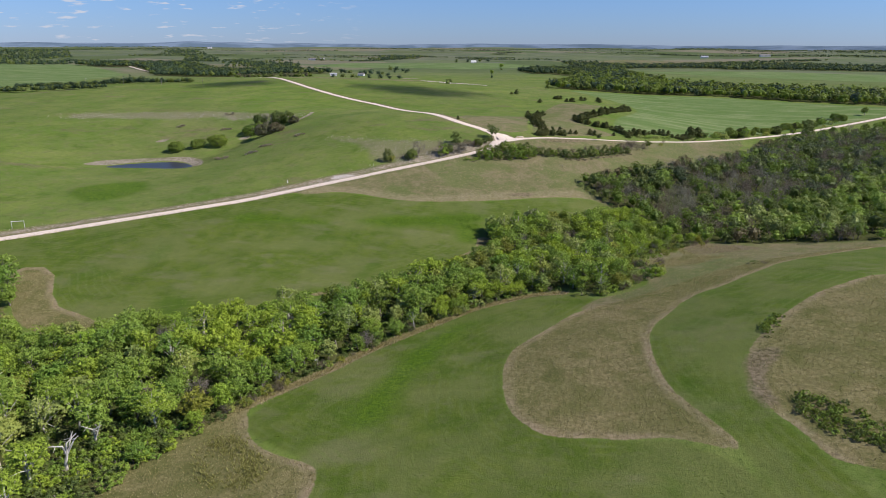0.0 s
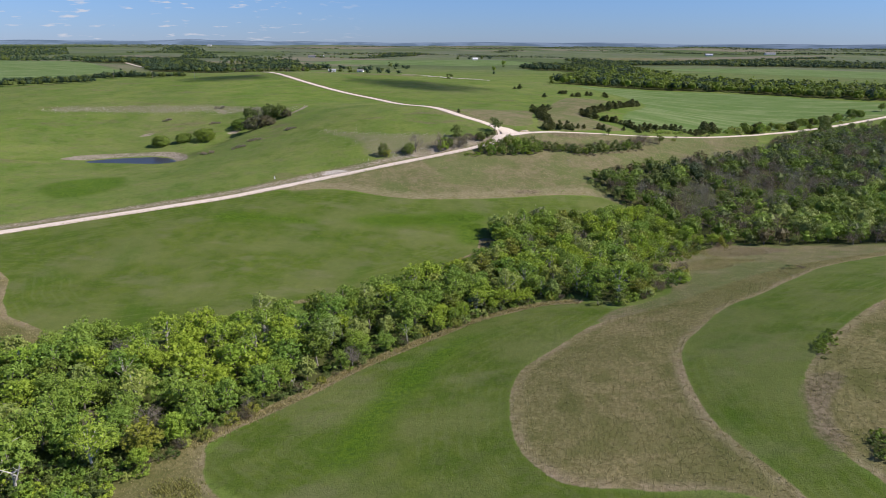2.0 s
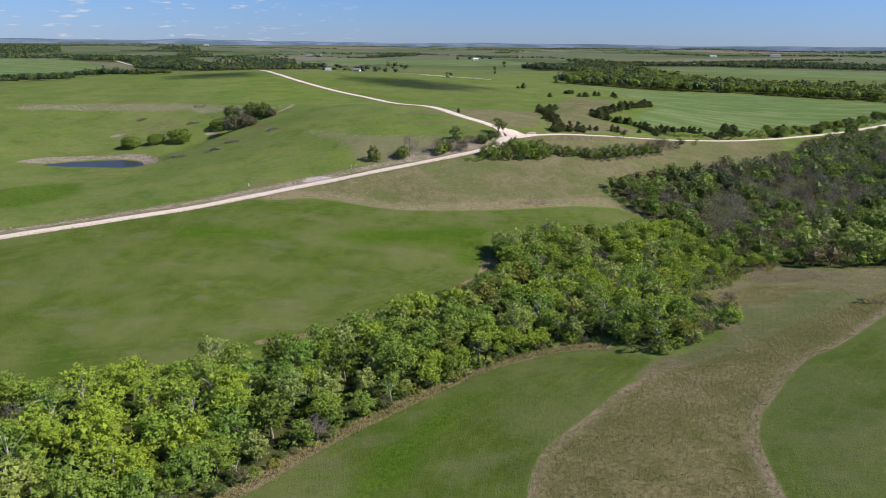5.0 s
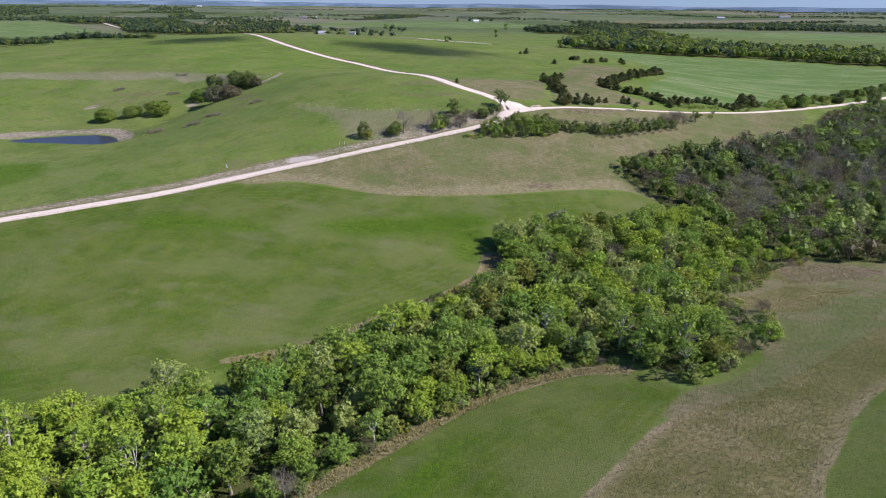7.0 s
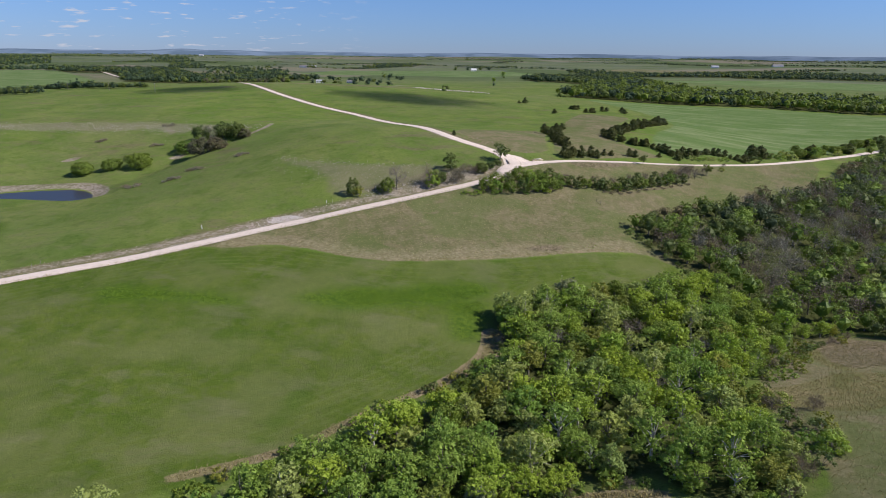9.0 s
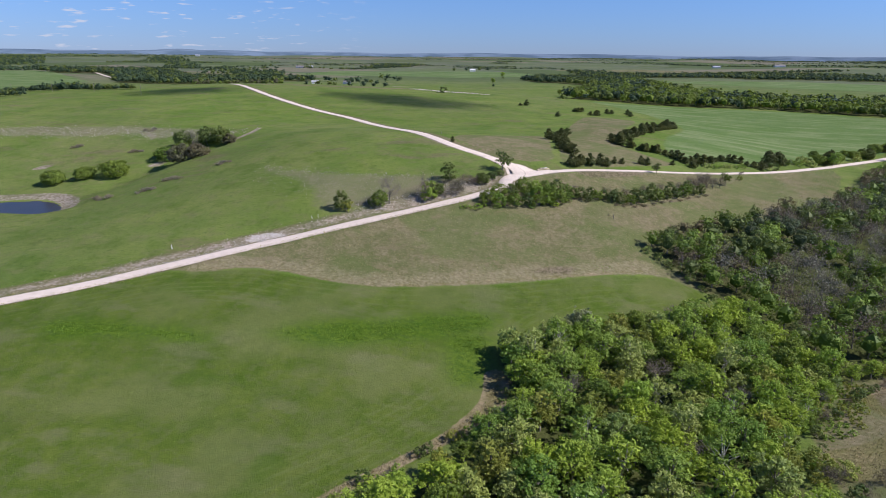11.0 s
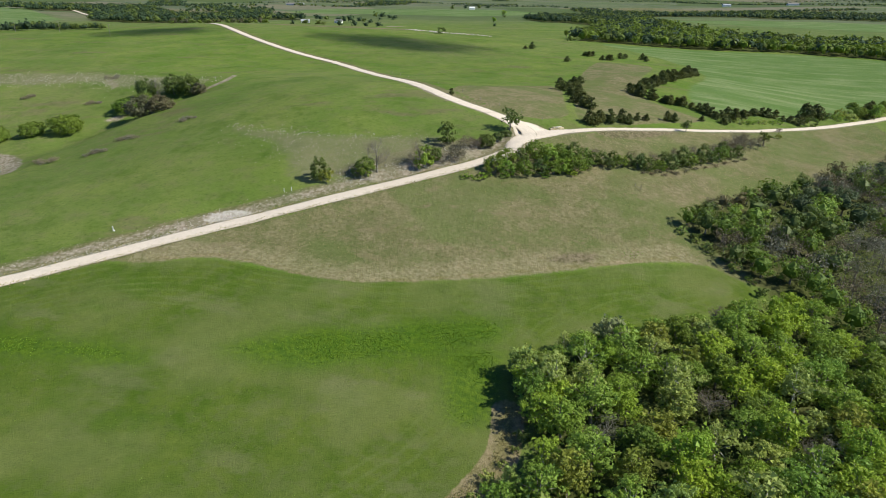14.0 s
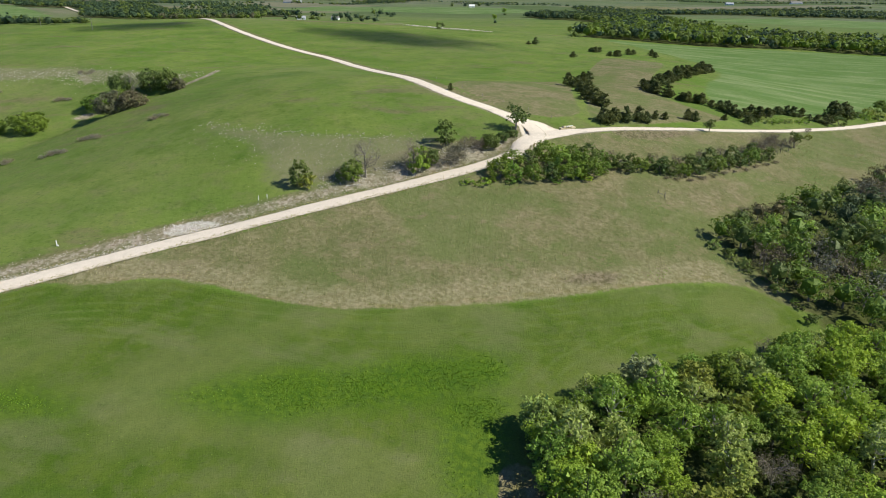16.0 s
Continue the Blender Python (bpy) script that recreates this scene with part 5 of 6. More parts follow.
# low brush on the dry knoll
KNOLL_BRUSH = (rounded([(84, 138), (86, 147), (90, 146), (96, 141), (101, 134), (110, 124), (104, 116), (94, 124), (86, 131)], 1, True), rounded([(90, 176), (94, 184), (102, 192), (104, 189), (97, 181), (92, 174)], 1, True))
knoll = []
for outline, tries in zip(KNOLL_BRUSH, (330, 60)):
    p = np.array(outline)
    for x, y in zip(r_east.uniform(p[:, 0].min(), p[:, 0].max(), tries), r_east.uniform(p[:, 1].min(), p[:, 1].max(), tries)):
        if inside(np.array([x]), np.array([y]), outline)[0] > r_east.uniform(-1, 2):
            knoll.append((x, y, r_east.uniform(0.5, 0.95), ("low", int(r_east.integers(3))), (LEAF_MID, LEAF_MID, LEAF_DARK, LEAF_GREEN)[r_east.integers(4)]))
thicket("knoll_brush", knoll, "patch of low green brush on the dry knoll", "brush")
nursery.set("bush53", 131, 270, 0.9, squash=0.45)
nursery.set("bush56", 134, 268, 0.8, squash=0.4)
# lone trees far out in the pasture
for key, x, y, s in (("bush53", -20, 968, 2.2), ("dark9", 144, 1105, 1.0), ("green3", 70, 1560, 1.2), ("green1", 116, 1980, 1.4)):
    nursery.set(key, x, y, s)


def build_fallen(x, y, turn, scale):
    """A dead branch lying on the bank."""
    foot = tagged(new("fallen_branch"), "dead grey branch lying on the rocky bank", "branch", "fallen branches")
    v, f = twiggy(95, 7.0, 2.4, 40)[0]
    v = v[:, [2, 0, 1]] * [1, 1, 0.45] + [0, 0, 0.35]
    limb = new("limb", mesh_of("limb", v, f, BARK_WHITE))
    limb.parent = foot
    foot.matrix_basis = Matrix.Translation((x, y, height(x, y))) @ Matrix.Rotation(turn, 4, "Z") @ Matrix.Scale(scale, 4)


for x, y, turn, scale in ((-36, 443, 0.4, 0.9), (-31, 446, 2.6, 0.8), (-20, 452, 0.9, 0.8), (-2, 462, 0.5, 0.7), (-98, 128, 0.3, 0.9)):
    build_fallen(x, y, turn, scale)


# ---- the far country ----
def along(line, n, spread_m, seed):
    r = np.random.default_rng(seed)
    pts = np.array(line, float)
    seg = np.r_[0, np.cumsum(np.hypot(*np.diff(pts, axis=0).T))]
    s = r.uniform(0, seg[-1], n)
    return np.stack([np.interp(s, seg, pts[:, 0]), np.interp(s, seg, pts[:, 1])], -1) + r.normal(size=(n, 2)) * spread_m


def plant_far():
    r = np.random.default_rng(21)
    rows = []
    greens = [LEAF_HAZED, LEAF_HAZED, LEAF_HAZED, LEAF_DARK, LEAF_DARK]
    far_greens = [LEAF_HAZED, LEAF_HAZED, LEAF_DARK]

    def fill(outline, gap, low, high, leaves, seed, kind="tiny"):
        q = np.random.default_rng(seed)
        p = np.array(outline)
        gx, gy = np.meshgrid(np.arange(p[:, 0].min(), p[:, 0].max(), gap), np.arange(p[:, 1].min(), p[:, 1].max(), gap))
        gx, gy = (a.ravel() + q.uniform(-0.5, 0.5, a.size) * gap for a in (gx, gy))
        keep = inside(gx, gy, outline) + 9 * np.sin(gx / 37) * np.sin(gy / 29) > 0
        for x, y in zip(gx[keep], gy[keep]):
            rows.append((x, y, q.uniform(low, high), (kind, int(q.integers(4))), leaves[q.integers(len(leaves))]))

    def belt(line, gap, deep, low, high, leaves, kind="speck"):
        for x, y in along(line, max(3, int(sum(math.dist(a, b) for a, b in zip(line[:-1], line[1:])) / gap)), deep, int(r.integers(9999))):
            rows.append((x, y, r.uniform(low, high), (kind, int(r.integers(4))), leaves[r.integers(len(leaves))]))

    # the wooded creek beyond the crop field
    fill(FAR_WOODS[0], 13, 1.15, 2.0, [LEAF_MID, LEAF_MID, LEAF_DARK, LEAF_HAZED], 1)
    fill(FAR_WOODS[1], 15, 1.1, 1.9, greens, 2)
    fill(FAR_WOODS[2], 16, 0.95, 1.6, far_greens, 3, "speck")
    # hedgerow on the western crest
    belt([(-700, 1004), (-623, 1000), (-584, 1001), (-543, 998), (-501, 992), (-439, 952), (-395, 940)], 1.5, 3.0, 0.55, 0.95, [LEAF_DARK, LEAF_HAZED, LEAF_HAZED], "tiny")
    belt([(-540, 1003), (-480, 985)], 4.5, 3.5, 1.0, 1.5, [LEAF_DARK, LEAF_HAZED], "tiny")
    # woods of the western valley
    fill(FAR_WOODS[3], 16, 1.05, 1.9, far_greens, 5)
    fill([(-1900, 2330), (-1700, 2230), (-1464, 2184), (-1412, 2272), (-1358, 2307), (-1300, 2200), (-1187, 1927), (-1256, 1890), (-1450, 2000), (-1900, 2100)], 27, 1.0, 1.7, far_greens, 6, "speck")
    fill([(-2282, 3150), (-2100, 3260), (-1876, 3100), (-1497, 2494), (-1487, 2277), (-1560, 2150), (-1800, 2500)], 27, 1.0, 1.6, far_greens, 7, "speck")
    fill([(-1500, 3340), (-1407, 3450), (-1188, 3020), (-1400, 3046)], 26, 0.9, 1.5, far_greens, 8, "speck")
    fill([(-1154, 2720), (-1045, 2760), (-838, 2260), (-1008, 2372)], 24, 1.0, 1.6, far_greens, 9, "speck")
    fill([(-831, 2261), (-544, 2196), (-497, 2004), (-721, 1974)], 24, 0.9, 1.5, far_greens, 10, "speck")
    fill([(-313, 2850), (-175, 2900), (-175, 2629), (-328, 2383), (-359, 2499)], 22, 0.8, 1.4, far_greens, 11, "speck")
    belt([(-367, 1060), (-310, 1075), (-253, 1075)], 2.2, 5, 0.6, 1.0, [LEAF_DARK, LEAF_MID, LEAF_BROWN], "tiny")
    belt([(-669, 926), (-630, 911), (-587, 903), (-540, 905), (-500, 897)], 2.2, 3, 0.6, 1.1, [LEAF_DARK, LEAF_HAZED], "tiny")
    for x, y in ((-204, 1032), (-190, 1040), (-166, 1030), (-148, 1036), (-116, 1040), (-175, 1044), (-130, 1046), (-100, 1042), (-169, 1647), (-141, 1645), (62, 1385), (128, 975), (111, 1872)):
        rows.append((x, y, r.uniform(0.7, 1.05), ("tiny", int(r.integers(4))), greens[r.integers(5)]))
    for line in ([(-1408, 2763), (-1200, 2800), (-990, 2881)], [(-1330, 2889), (-1153, 2928)], [(-880, 2572), (-806, 2606)], [(-700, 2337), (-631, 2365)], [(-1039, 2495), (-848, 2481), (-625, 2010)], [(-419, 2370), (-345, 2394), (-286, 2559), (-158, 2865)],
                 [(-289, 2771), (-222, 2790)], [(51, 2750), (136, 2664)], [(170, 3328), (294, 3353)], [(136, 3182), (230, 3190)], [(900, 3150), (1153, 3084), (1413, 3011), (1900, 2861)], [(700, 2330), (950, 2380), (1330, 2480)], [(-560, 2430), (-480, 2400)]):
        belt(line, 3.6, 14, 0.6, 1.05, far_greens)
    # trees on the crest
    for x, y in ((-394, 1590), (-346, 1603), (-328, 1607), (-297, 1615), (-288, 1600), (-273, 1589), (-238, 1534), (-228, 1540), (-215, 1540), (-193, 1514), (-186, 1520), (-165, 1456), (-195, 1782), (-177, 1751), (-152, 1686), (-141, 1689), (-20, 2300), (20, 2330), (62, 2340), (90, 2330)):
        rows.append((x, y, r.uniform(1.2, 1.8), ("tiny", int(r.integers(4))), greens[r.integers(5)]))
    # long wood lots and hedges out to the skyline
    for k in range(46):
        x0, y0 = r.uniform(-2700, 2800), 2500 + 1900 * (k / 46) ** 0.8
        long, tilt = r.uniform(250, 1100), r.uniform(-0.12, 0.12)
        belt([(x0 - long / 2, y0 - long * tilt), (x0 + long / 2, y0 + long * tilt)], r.uniform(5, 9), r.uniform(4, 22), 0.45, 0.9, far_greens)
    thicket("distant_woods", rows, "distant hedgerows and creek woods of leafy trees", "woodland")


plant_far()


# ---- stones, tufts and weeds ----
def boulders(name, places, sizes, label, seed, material=STONE):
    """Loose angular stones, joined as one scatter."""
    r = np.random.default_rng(seed)
    g = (1 + 5 ** 0.5) / 2
    ico = unit(np.array([(-1, g, 0), (1, g, 0), (-1, -g, 0), (1, -g, 0), (0, -1, g), (0, 1, g), (0, -1, -g), (0, 1, -g), (g, 0, -1), (g, 0, 1), (-g, 0, -1), (-g, 0, 1)], float))
    tri = np.array([(0, 11, 5), (0, 5, 1), (0, 1, 7), (0, 7, 10), (0, 10, 11), (1, 5, 9), (5, 11, 4), (11, 10, 2), (10, 7, 6), (7, 1, 8), (3, 9, 4), (3, 4, 2), (3, 2, 6), (3, 6, 8), (3, 8, 9), (4, 9, 5), (2, 4, 11), (6, 2, 10), (8, 6, 7), (9, 8, 1)])
    n = len(places)
    z = land(places[:, 0], places[:, 1])
    shape = ico[None] * r.uniform(0.7, 1.25, (n, 12, 1)) * np.asarray(sizes).reshape(-1, 1, 1) * r.uniform(0.6, 1.2, (n, 1, 3)) * [1, 1, 0.7]
    v = shape + np.c_[places, z][:, None] + [0, 0, 0.12]
    f = tri[None] + 12 * np.arange(n)[:, None, None]
    return tagged(new(name, mesh_of(name, v.reshape(-1, 3), f.reshape(-1, 3), material)), label, "stones", kind="stuff")


r_st = np.random.default_rng(30)
boulders("outcrop_stones", along([(-400, 640), (-340, 644), (-281, 643), (-240, 648), (-224, 636), (-200, 640), (-165, 632)], 2000, 8.5, 31), r_st.uniform(0.08, 0.5, 2000) ** 1.15, "pale limestone rubble along a grassy outcrop", 32)
boulders("hilltop_stones", along([(-106, 500), (-83, 487), (-65, 482), (-43, 476), (-28, 477), (-8, 476)], 200, 2.2, 33), r_st.uniform(0.1, 0.35, 200), "row of pale stones along the brow of the hill", 34)
boulders("bank_stones", np.concatenate([along([(-126, 385), (-112, 394), (-99, 403), (-84, 413), (-70, 421)], 420, 1.1, 35), along([(-45, 441), (-22, 454), (0, 466), (14, 476)], 620, 2.8, 45)]), r_st.uniform(0.08, 0.34, 1040), "broken limestone on the cut road bank", 36)
boulders("verge_stones", along([(px - 4.6, py + 7.0) for px, py in ROAD_MAIN[8:]], 1900, 1.9, 46), r_st.uniform(0.06, 0.19, 1900), "small limestone pieces on the rough road verge", 47)
boulders("chalk_ledge", along([(-86, 416), (-80, 417.5), (-74, 419.5)], 90, 1.4, 48), r_st.uniform(0.08, 0.28, 90), "bright broken chalk ledge above the road", 49, CHALK)
boulders("slope_stones", along([(-95, 488), (-60, 465), (-30, 460), (-8, 468)], 300, 7.5, 37), r_st.uniform(0.08, 0.25, 300), "small stones scattered over the thin hillside grass", 38)
boulders("quarry_stones", along([(-62, 1035), (-22, 994), (12, 977), (34, 974)], 160, 4.0, 39), r_st.uniform(0.6, 1.6, 160), "heap of pale quarried limestone", 40)


def tufts(name, places, tall, wide, blades, material, label, category, seed):
    """Grass tufts of a few leaning blades each."""
    r = np.random.default_rng(seed)
    n = len(places)
    z = land(places[:, 0], places[:, 1])
    root = np.repeat(np.c_[places, z], blades, 0)
    m = n * blades
    a = r.uniform(0, 2 * math.pi, m)
    out = np.stack([np.cos(a), np.sin(a), np.zeros(m)], -1)
    side = np.stack([-np.sin(a), np.cos(a), np.zeros(m)], -1)
    h = tall * r.uniform(0.5, 1.3, (m, 1))
    w = wide * r.uniform(0.6, 1.3, (m, 1))
    root = root + out * w * 0.5
    v = np.stack([root - side * w, root + side * w, root + out * h * r.uniform(0.2, 0.9, (m, 1)) + [0, 0, 1] * h], 1)
    return tagged(new(name, mesh_of(name, v.reshape(-1, 3), np.arange(3 * m).reshape(-1, 3), material)), label, category, kind="stuff")


def strewn(outline, n, seed, margin=0.0, patchy=0.0):
    """Places within an outline; patchy draws them together in drifts."""
    r = np.random.default_rng(seed)
    p = np.array(outline)
    x, y = r.uniform(p[:, 0].min(), p[:, 0].max(), n * 4), r.uniform(p[:, 1].min(), p[:, 1].max(), n * 4)
    drift = np.sin(x / 9 + 1.7 * np.sin(y / 13 + seed)) * np.sin(y / 8 + 1.5 * np.sin(x / 17)) + 0.6 * np.sin(x / 3.1 + y / 4.3)
    keep = (inside(x, y, outline) > margin + r.uniform(0, 3.5, n * 4) * (patchy > 0)) & (drift > patchy - 2 + r.uniform(0, 2, n * 4) * (patchy > 0))
    return np.stack([x[keep], y[keep]], -1)[:n]


tufts("dry_grass", np.concatenate([strewn(DRY[0], 900, 74), strewn(DRY[1], 1200, 75), along(BACK_EDGE, 1800, 1.0, 76), strewn(DRY[2], 9000, 51, 0.3), strewn(DRY[3], 13000, 52, 0.3), strewn(DRY[4], 5000, 53, 0.3), strewn(DRY[5], 2000, 54)]), 0.3, 0.1, 3, STRAW, "tall dry straw-coloured grass left standing", "grass", 55)
tufts("edge_grass", along(EDGE, 4200, 1.3, 56), 0.45, 0.12, 3, STRAW, "strip of tall dry grass along the wood", "grass", 57)
tufts("slope_grass", np.concatenate([strewn(THIN[0], 6000, 58), strewn(THIN[1], 13000, 59)]), 0.26, 0.1, 3, STRAW, "half-dry grass tufts on the slope", "grass", 60)
tufts("field_weeds", np.concatenate([strewn(FRESH[2], 3800, 61, 1, 1.3), strewn(FRESH[0], 3600, 62, 1, 1.2), strewn(FRESH[1], 1800, 63, 1, 1.2), strewn([(-330, 430), (-160, 372), (-100, 405), (-60, 440), (-100, 490), (-170, 520), (-200, 600), (-330, 600)], 2600, 71, 0, 1.3), strewn(THIN[1], 2200, 72, 0, 1.0)]), 0.15, 0.13, 4, WEED, "low broad weeds and tussocks in the green field", "grass", 65)
tufts("lush_weeds", np.concatenate([strewn(LUSH[k], n, 80 + k, 0, 0.9) for k, n in ((2, 1700), (3, 500), (4, 500), (5, 90))]), 0.17, 0.16, 4, LUSH_WEED, "drifts of tall bright green weeds in the wet hollow", "grass", 90)
tufts("reed_patch", strewn(rounded([(-71, 145), (-61, 150), (-51, 142), (-44, 132), (-49, 122), (-58, 121), (-67, 129)], 2, True), 1300, 91, 0, 0.9), 0.75, 0.1, 4, REED, "tall olive rushes standing in the dry corner", "grass", 92)
tufts("verge_grass", np.concatenate([along([(x + 3.6, y - 2.4) for x, y in ROAD_MAIN[8:]], 1600, 0.8, 68), along([(x - 3.6, y + 2.6) for x, y in ROAD_MAIN[8:]], 900, 0.7, 69)]), 0.4, 0.12, 3, STRAW, "dry grass on the road verge", "grass", 70)


# ---- the last hills, painted haze blue ----
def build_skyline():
    """A plain backdrop of far, low hills, the blue of haze painted into their colour."""
    n = Nodes("hazed_hills", 1.0)
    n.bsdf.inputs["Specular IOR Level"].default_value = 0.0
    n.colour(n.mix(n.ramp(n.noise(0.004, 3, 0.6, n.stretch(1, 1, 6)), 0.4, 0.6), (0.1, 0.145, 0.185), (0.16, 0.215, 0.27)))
    a = np.linspace(-1.05, 1.05, 420)
    top = 95 + 3.2 * np.sin(a * 13) + 2.2 * np.sin(a * 31 + 1) + 1.2 * np.sin(a * 71) + 7 * np.exp(-((a + 0.4) / 0.02) ** 2) - 4 * a
    rows = [np.stack([rad * np.sin(a), 120 + rad * np.cos(a), z], -1) for rad, z in ((4560, 0 * a + 40), (4640, 0.6 * top + 28), (4720, 0.8 * top + 16), (4800, top))]
    m = len(a)
    i = np.arange(m - 1)
    f = np.concatenate([np.stack([i + k * m, i + 1 + k * m, i + 1 + (k + 1) * m, i + (k + 1) * m], -1) for k in range(3)])
    tagged(new("backdrop_hills", smooth(mesh_of("backdrop_hills", np.concatenate(rows), f[:, ::-1], n.mat))), "low hills painted haze blue along the far skyline", "hills", kind="structure")


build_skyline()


# ---- fair-weather clouds overhead, out of view ----
def cloud_material():
    n = Nodes("cloud_vapour", 1.0)
    n.colour((0.9, 0.9, 0.92))
    where = n.t.nodes.new("ShaderNodeTexCoord").outputs["Object"]
    far = n.t.nodes.new("ShaderNodeVectorMath")
    far.operation = "LENGTH"
    flat = n.t.nodes.new("ShaderNodeVectorMath")
    flat.operation = "MULTIPLY"
    flat.inputs[1].default_value = (1, 1, 0)
    n.put(flat.inputs[0], where)
    n.put(far.inputs[0], flat.outputs[0])
    ragged = n.math("ADD", far.outputs["Value"], n.math("MULTIPLY", n.math("SUBTRACT", n.noise(2.2, 5, 0.6, where), 0.5), 1.5))
    clear = n.t.nodes.new("ShaderNodeBsdfTransparent")
    both = n.t.nodes.new("ShaderNodeMixShader")
    n.put(both.inputs[0], n.ramp(ragged, 0.95, 0.25, 0.0, 0.55))
    n.t.links.new(clear.outputs[0], both.inputs[1])
    n.t.links.new(n.bsdf.outputs[0], both.inputs[2])
    n.t.links.new(both.outputs[0], n.t.nodes["Material Output"].inputs["Surface"])
    return n.mat


CLOUD = cloud_material()


def build_cloud(x, y, long, deep, turn, up=620.0):
    """A flat-based ragged cloud that shades the ground round (x, y)."""
    r = np.random.default_rng(int(abs(x) + y))
    bm = bmesh.new()
    bmesh.ops.create_icosphere(bm, subdivisions=4, radius=1.0)
    for v in bm.verts:
        v.co *= 0.9 + 0.2 * noise.noise(v.co * 2.3 + Vector((x, y, 0)))
        v.co.z = max(v.co.z, -0.15)
    me = bpy.data.meshes.new("cloud")
    bm.to_mesh(me)
    bm.free()
    me.materials.append(CLOUD)
    at = Vector((x, y, height(x, y))) + SUN_WAY * (up / SUN_WAY.z)
    ob = tagged(new("backdrop_cloud", smooth(me)), "small white fair-weather cloud over the pasture", "cloud", kind="structure")
    ob.matrix_basis = Matrix.Translation(at) @ Matrix.Rotation(turn, 4, "Z") @ Matrix.Diagonal((long, deep, 30, 1))


build_cloud(-60, 862, 140, 52, -0.5)
build_cloud(-315, 905, 80, 48, 0.7)


# ---- small things ----
def part(name, bm, material, parent, label=""):
    me = bpy.data.meshes.new(name)
    bm.to_mesh(me)
    bm.free()
    me.materials.append(material)
    ob = new(name, me)
    ob.parent = parent
    return tagged(ob, label)


def box(bm, x, y, z, w, d, h, bevel=0.0, turn=0.0):
    """A box that stands on z, its edges bevelled."""
    m = Matrix.Translation((x, y, z + h / 2)) @ Matrix.Rotation(turn, 4, "Z") @ Matrix.Diagonal((w, d, h, 1))
    made = bmesh.ops.create_cube(bm, size=1.0, matrix=m)
    if bevel:
        edges = list({e for v in made["verts"] for e in v.link_edges})
        bmesh.ops.bevel(bm, geom=edges, offset=bevel, segments=1, affect="EDGES")
    return bm


def rod(bm, a, b, r1, r2, sides=8):
    a, b = Vector(a), Vector(b)
    m = Matrix.Translation((a + b) / 2) @ (b - a).to_track_quat("Z", "Y").to_matrix().to_4x4()
    bmesh.ops.create_cone(bm, cap_ends=True, segments=sides, radius1=r1, radius2=r2, depth=(b - a).length, matrix=m)
    return bm


def plain(name, dark, light, scale=2.0, rough=0.8):
    n = Nodes(name, rough)
    g = n.noise(scale, 5, 0.6)
    return n.colour(n.mix(n.ramp(g, 0.3, 0.7), dark, light)).bump(g, 0.3, 0.03).mat


WEATHERED = plain("weathered_wood", (0.16, 0.14, 0.115), (0.32, 0.29, 0.25), 4)
WHITE_PAINT = plain("white_paint", (0.68, 0.67, 0.64), (0.82, 0.81, 0.78), 1.5)
ROOF_GREY = plain("roof_shingle", (0.16, 0.15, 0.14), (0.3, 0.28, 0.26), 1.2)
ROOF_RED = plain("roof_metal", (0.3, 0.3, 0.31), (0.5, 0.5, 0.5), 1.2, 0.5)
TAN_BLOCK = plain("tan_limestone", (0.45, 0.36, 0.2), (0.68, 0.57, 0.38), 1.4)
DARK_GLASS = plain("window_glass", (0.03, 0.035, 0.04), (0.06, 0.07, 0.08), 1, 0.15)


def standing(name, x, y, label, category, group="", turn=0.0):
    foot = tagged(new(name), label, category, group)
    foot.matrix_basis = Matrix.Translation((x, y, height(x, y))) @ Matrix.Rotation(turn, 4, "Z")
    return foot


def build_post(x, y, tall, thick, material, label, turn=0.0):
    foot = standing("fence_post", x, y, label, "post", "fence posts", turn)
    bm = rod(bmesh.new(), (0, 0, -0.3), (0.03 * tall, 0, tall), thick, thick * 0.85, 7)
    part("shaft", bm, material, foot)
    part("cap", rod(bmesh.new(), (0.03 * tall, 0, tall), (0.032 * tall, 0, tall + 0.05), thick * 0.9, thick * 0.4, 7), material, foot)


# a white marker and the fence posts on the bank
def build_marker(x, y):
    foot = standing("marker_post", x, y, "short white painted marker post beside the gravel road", "post")
    part("shaft", rod(bmesh.new(), (0, 0, -0.2), (0, 0, 1.5), 0.16, 0.14, 8), WHITE_PAINT, foot)
    part("cap", rod(bmesh.new(), (0, 0, 1.5), (0, 0, 1.62), 0.22, 0.12, 8), WHITE_PAINT, foot)
    part("footing", box(bmesh.new(), 0.2, 0, -0.1, 0.6, 0.5, 0.35, 0.04), WHITE_PAINT, foot, "white painted concrete footing")


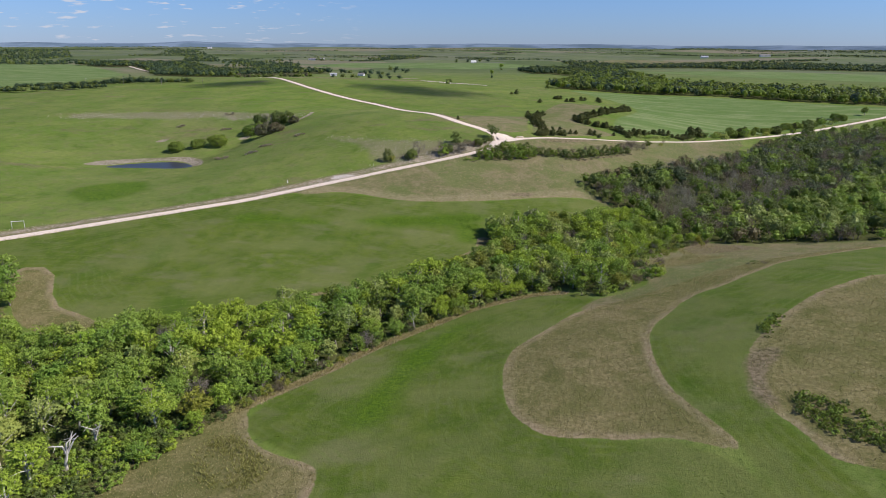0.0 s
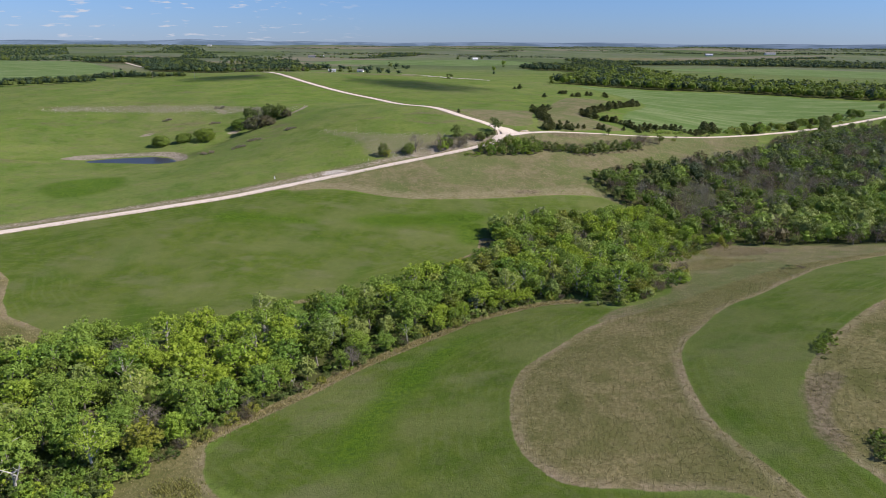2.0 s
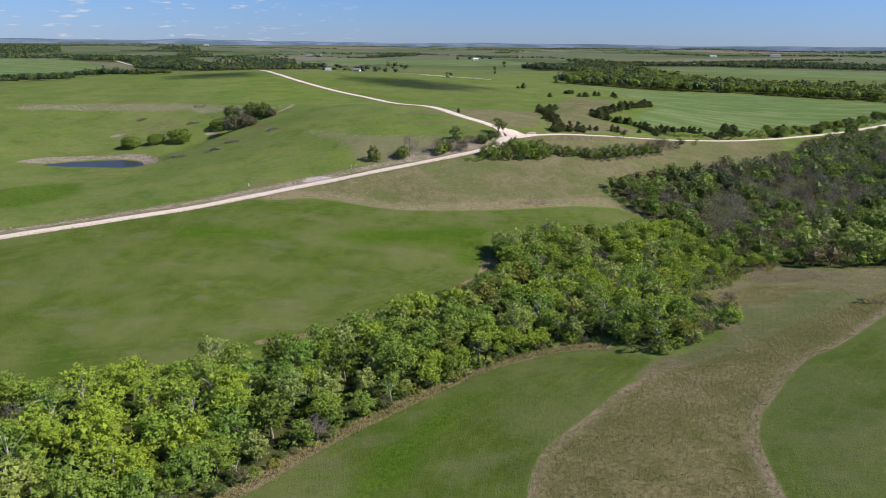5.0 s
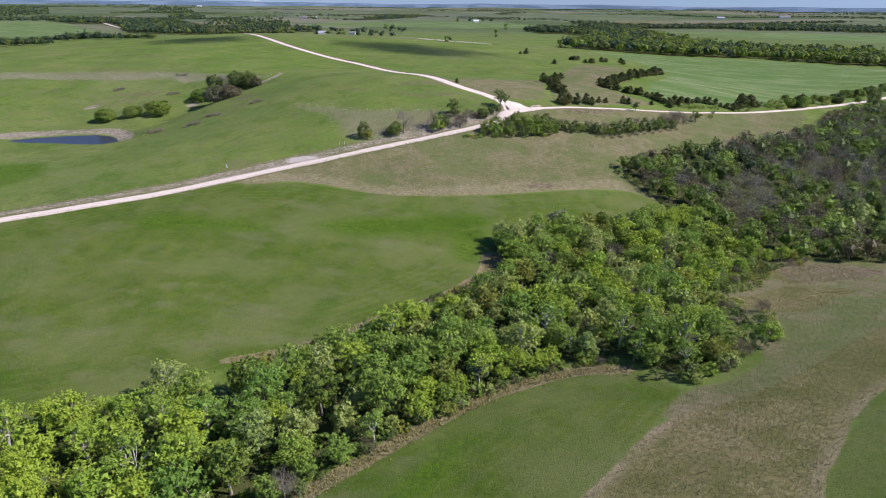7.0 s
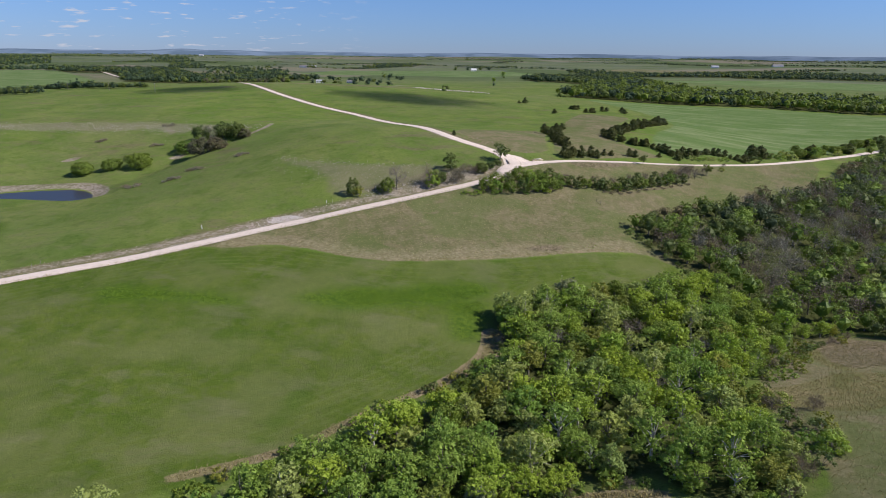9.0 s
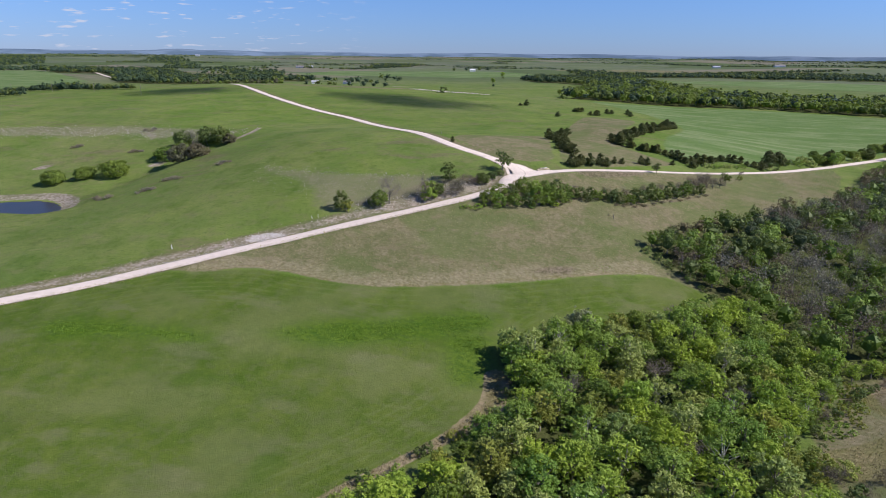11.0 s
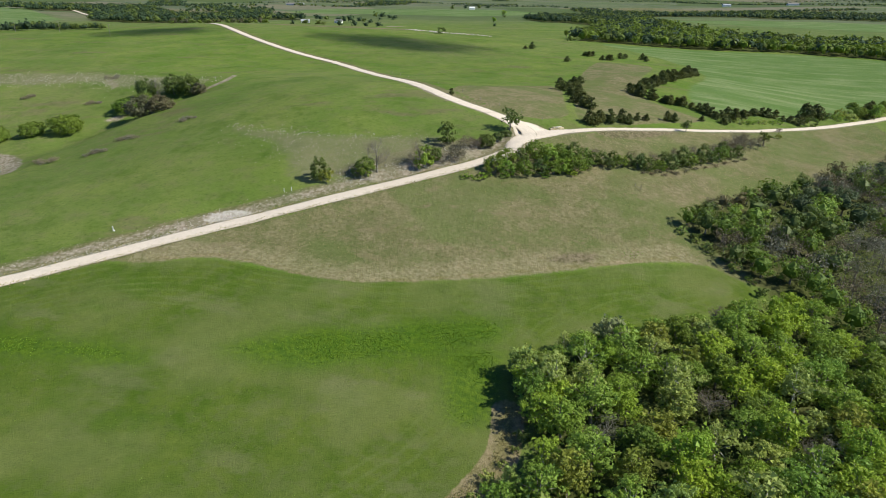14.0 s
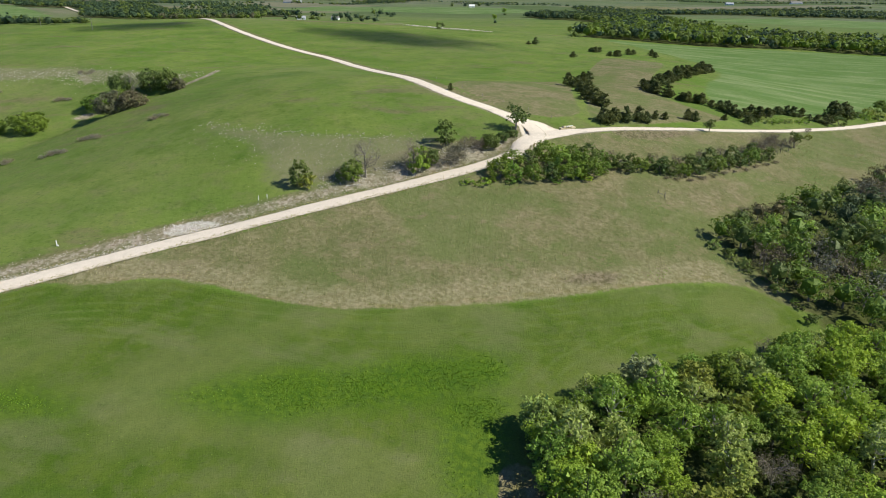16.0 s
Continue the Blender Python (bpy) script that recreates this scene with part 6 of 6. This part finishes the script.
build_marker(-114, 406)
for x, y, tall in ((-63, 432.5, 1.5), (-60.5, 433.5, 1.5), (-166, 366, 1.4), (-163.5, 368, 1.4), (-46, 446, 1.3), (-28, 452, 1.3)):
    build_post(x, y, tall, 0.09, WHITE_PAINT if x > -64 and x < -60 else WEATHERED, "grey weathered fence post on the road bank" if not -64 < x < -60 else "pale fence post at a field gate")
for x, y, tall, m, said in ((19.5, 481.5, 1.5, WHITE_PAINT, "white post by the junction tree"), (22.5, 483, 1.6, WEATHERED, "dark weathered post by the junction tree")):
    build_post(x, y, tall, 0.14, m, said)
def build_gate_frame():
    """A white pipe frame over a field entrance."""
    foot = standing("gate_frame", -239.3, 322.8, "white painted pipe frame over a field entrance", "gate", turn=0.24)
    for k in (-3.1, 3.1):
        part("upright", rod(bmesh.new(), (k, 0, -0.3), (k, 0, 4.0), 0.09, 0.09, 8), WHITE_PAINT, foot)
        part("footing", box(bmesh.new(), k, 0, -0.2, 0.7, 0.7, 0.5, 0.05), WEATHERED, foot, "grey concrete footing")
    part("top_rail", rod(bmesh.new(), (-3.2, 0, 4.0), (3.2, 0, 4.0), 0.16, 0.16, 8), WHITE_PAINT, foot)


build_gate_frame()


def build_old_gate():
    """Two dark posts with one rail left between them."""
    foot = standing("broken_gate", 72, 453.5, "two dark leaning posts with one fallen rail", "gate", turn=-1.0)
    for k, lean in ((-1.7, 0.2), (1.7, -0.25)):
        part("post", rod(bmesh.new(), (k, 0, -0.3), (k + lean, 0.1, 1.7), 0.13, 0.1, 7), WEATHERED, foot)
    part("rail", rod(bmesh.new(), (-1.6, 0, 0.9), (1.7, 0, 0.35), 0.07, 0.06, 7), WEATHERED, foot)


build_old_gate()
# fence along the upper road
fence_line = [(37, 504), (28, 511), (18, 519), (9, 528), (0, 542), (-6, 556), (-13, 572), (-20, 590), (-27, 608), (-34, 627), (-41, 646), (-48, 664)]
for x, y in fence_line:
    build_post(x + 2.4, y + 1.5, 1.3, 0.08, WEATHERED, "grey weathered fence post beside the upper road")


def build_culvert():
    """Low tan stone head wall at the junction."""
    foot = standing("stone_headwall", 45.5, 500, "low tan limestone head wall beside the gravel road", "wall", turn=0.42)
    for i, (w, h, z) in enumerate(((2.3, 0.75, -0.1), (2.5, 0.7, -0.1), (2.2, 0.8, -0.1), (1.9, 0.55, 0.6), (2.2, 0.5, 0.62))):
        part("block", box(bmesh.new(), (-2.4 + i * 2.4) if i < 3 else (-1.2 + (i - 3) * 2.3), 0.1 * (i % 2), z, w, 1.7, h, 0.08, 0.05 * (i - 2)), TAN_BLOCK, foot)
    part("slab", box(bmesh.new(), 0.5, -0.7, 1.1, 3.2, 0.35, 0.22, 0.03, 0.1), WHITE_PAINT, foot, "pale broken slab on top")


build_culvert()


def build_pole(x, y, tall=11.0):
    foot = standing("utility_pole", x, y, "grey wooden utility pole with one crossarm", "pole", "utility poles", 0.4)
    part("shaft", rod(bmesh.new(), (0, 0, -0.5), (0, 0, tall), 0.2, 0.13, 8), WEATHERED, foot)
    part("crossarm", box(bmesh.new(), 0, 0, tall - 1.0, 2.4, 0.12, 0.14, 0.01), WEATHERED, foot)
    for k in (-1.05, -0.4, 0.4, 1.05):
        part("insulator", rod(bmesh.new(), (k, 0, tall - 0.86), (k, 0, tall - 0.66), 0.06, 0.04, 6), WHITE_PAINT, foot)


for x, y in ((-426, 914), (-505, 960), (-590, 1008), (-350, 872)):
    build_pole(x, y)


def build_house(x, y, w, d, h, roof_material, label, turn):
    """A gabled farm house or barn with its openings."""
    foot = standing("farm_house", x, y, label, "house", "farm buildings", turn)
    part("wall", box(bmesh.new(), 0, 0, -0.5, w, d, h + 0.5, 0.03), WHITE_PAINT, foot)
    bm = bmesh.new()
    e, rise = 0.5, d * 0.34
    v = [bm.verts.new(p) for p in ((-w / 2 - e, -d / 2 - e, h - 0.2), (w / 2 + e, -d / 2 - e, h - 0.2), (w / 2 + e, d / 2 + e, h - 0.2), (-w / 2 - e, d / 2 + e, h - 0.2), (-w / 2 - e, 0, h + rise), (w / 2 + e, 0, h + rise))]
    for f in ((0, 1, 5, 4), (2, 3, 4, 5), (1, 2, 5), (3, 0, 4), (3, 2, 1, 0)):
        bm.faces.new([v[i] for i in f])
    part("roof", bm, roof_material, foot)
    for k in range(3):
        part("window", box(bmesh.new(), -w / 3 + k * w / 3, -d / 2 - 0.02, 1.1, 1.2, 0.08, 1.4, 0.02), DARK_GLASS, foot)
    part("door", box(bmesh.new(), w / 6, -d / 2 - 0.02, 0.0, 1.0, 0.1, 2.1, 0.02), WEATHERED, foot)


for x, y, w, d, h, m, said, a in ((39, 2290, 17, 10, 5, WHITE_PAINT, "white farm house among trees on the far slope", 0.2), (-553, 2420, 26, 11, 4, ROOF_GREY, "long white farm house in distant trees", -0.1), (-520, 2440, 14, 9, 4, ROOF_RED, "white farm shed in distant trees", 0.3),
                                  (671, 2030, 12, 9, 4, WHITE_PAINT, "small white house beside the far creek wood", 0.1), (-294, 1490, 16, 9, 3.5, ROOF_RED, "white shed behind the hill crest", 0.2), (-232, 1500, 14, 9, 3.5, ROOF_GREY, "white house behind the hill crest", -0.2),
                                  (-1103, 1930, 18, 11, 5, ROOF_GREY, "white farm house in the western valley", 0.4), (-1500, 3900, 24, 12, 6, ROOF_RED, "large white farm building on the far ridge", 0.1), (1050, 2900, 30, 14, 5, ROOF_RED, "long pale farm shed on the far plain", 0.0), (1330, 2950, 45, 14, 5, ROOF_GREY, "long pale farm shed on the far plain", 0.05)):
    build_house(x, y, w, d, h, m, said, a)
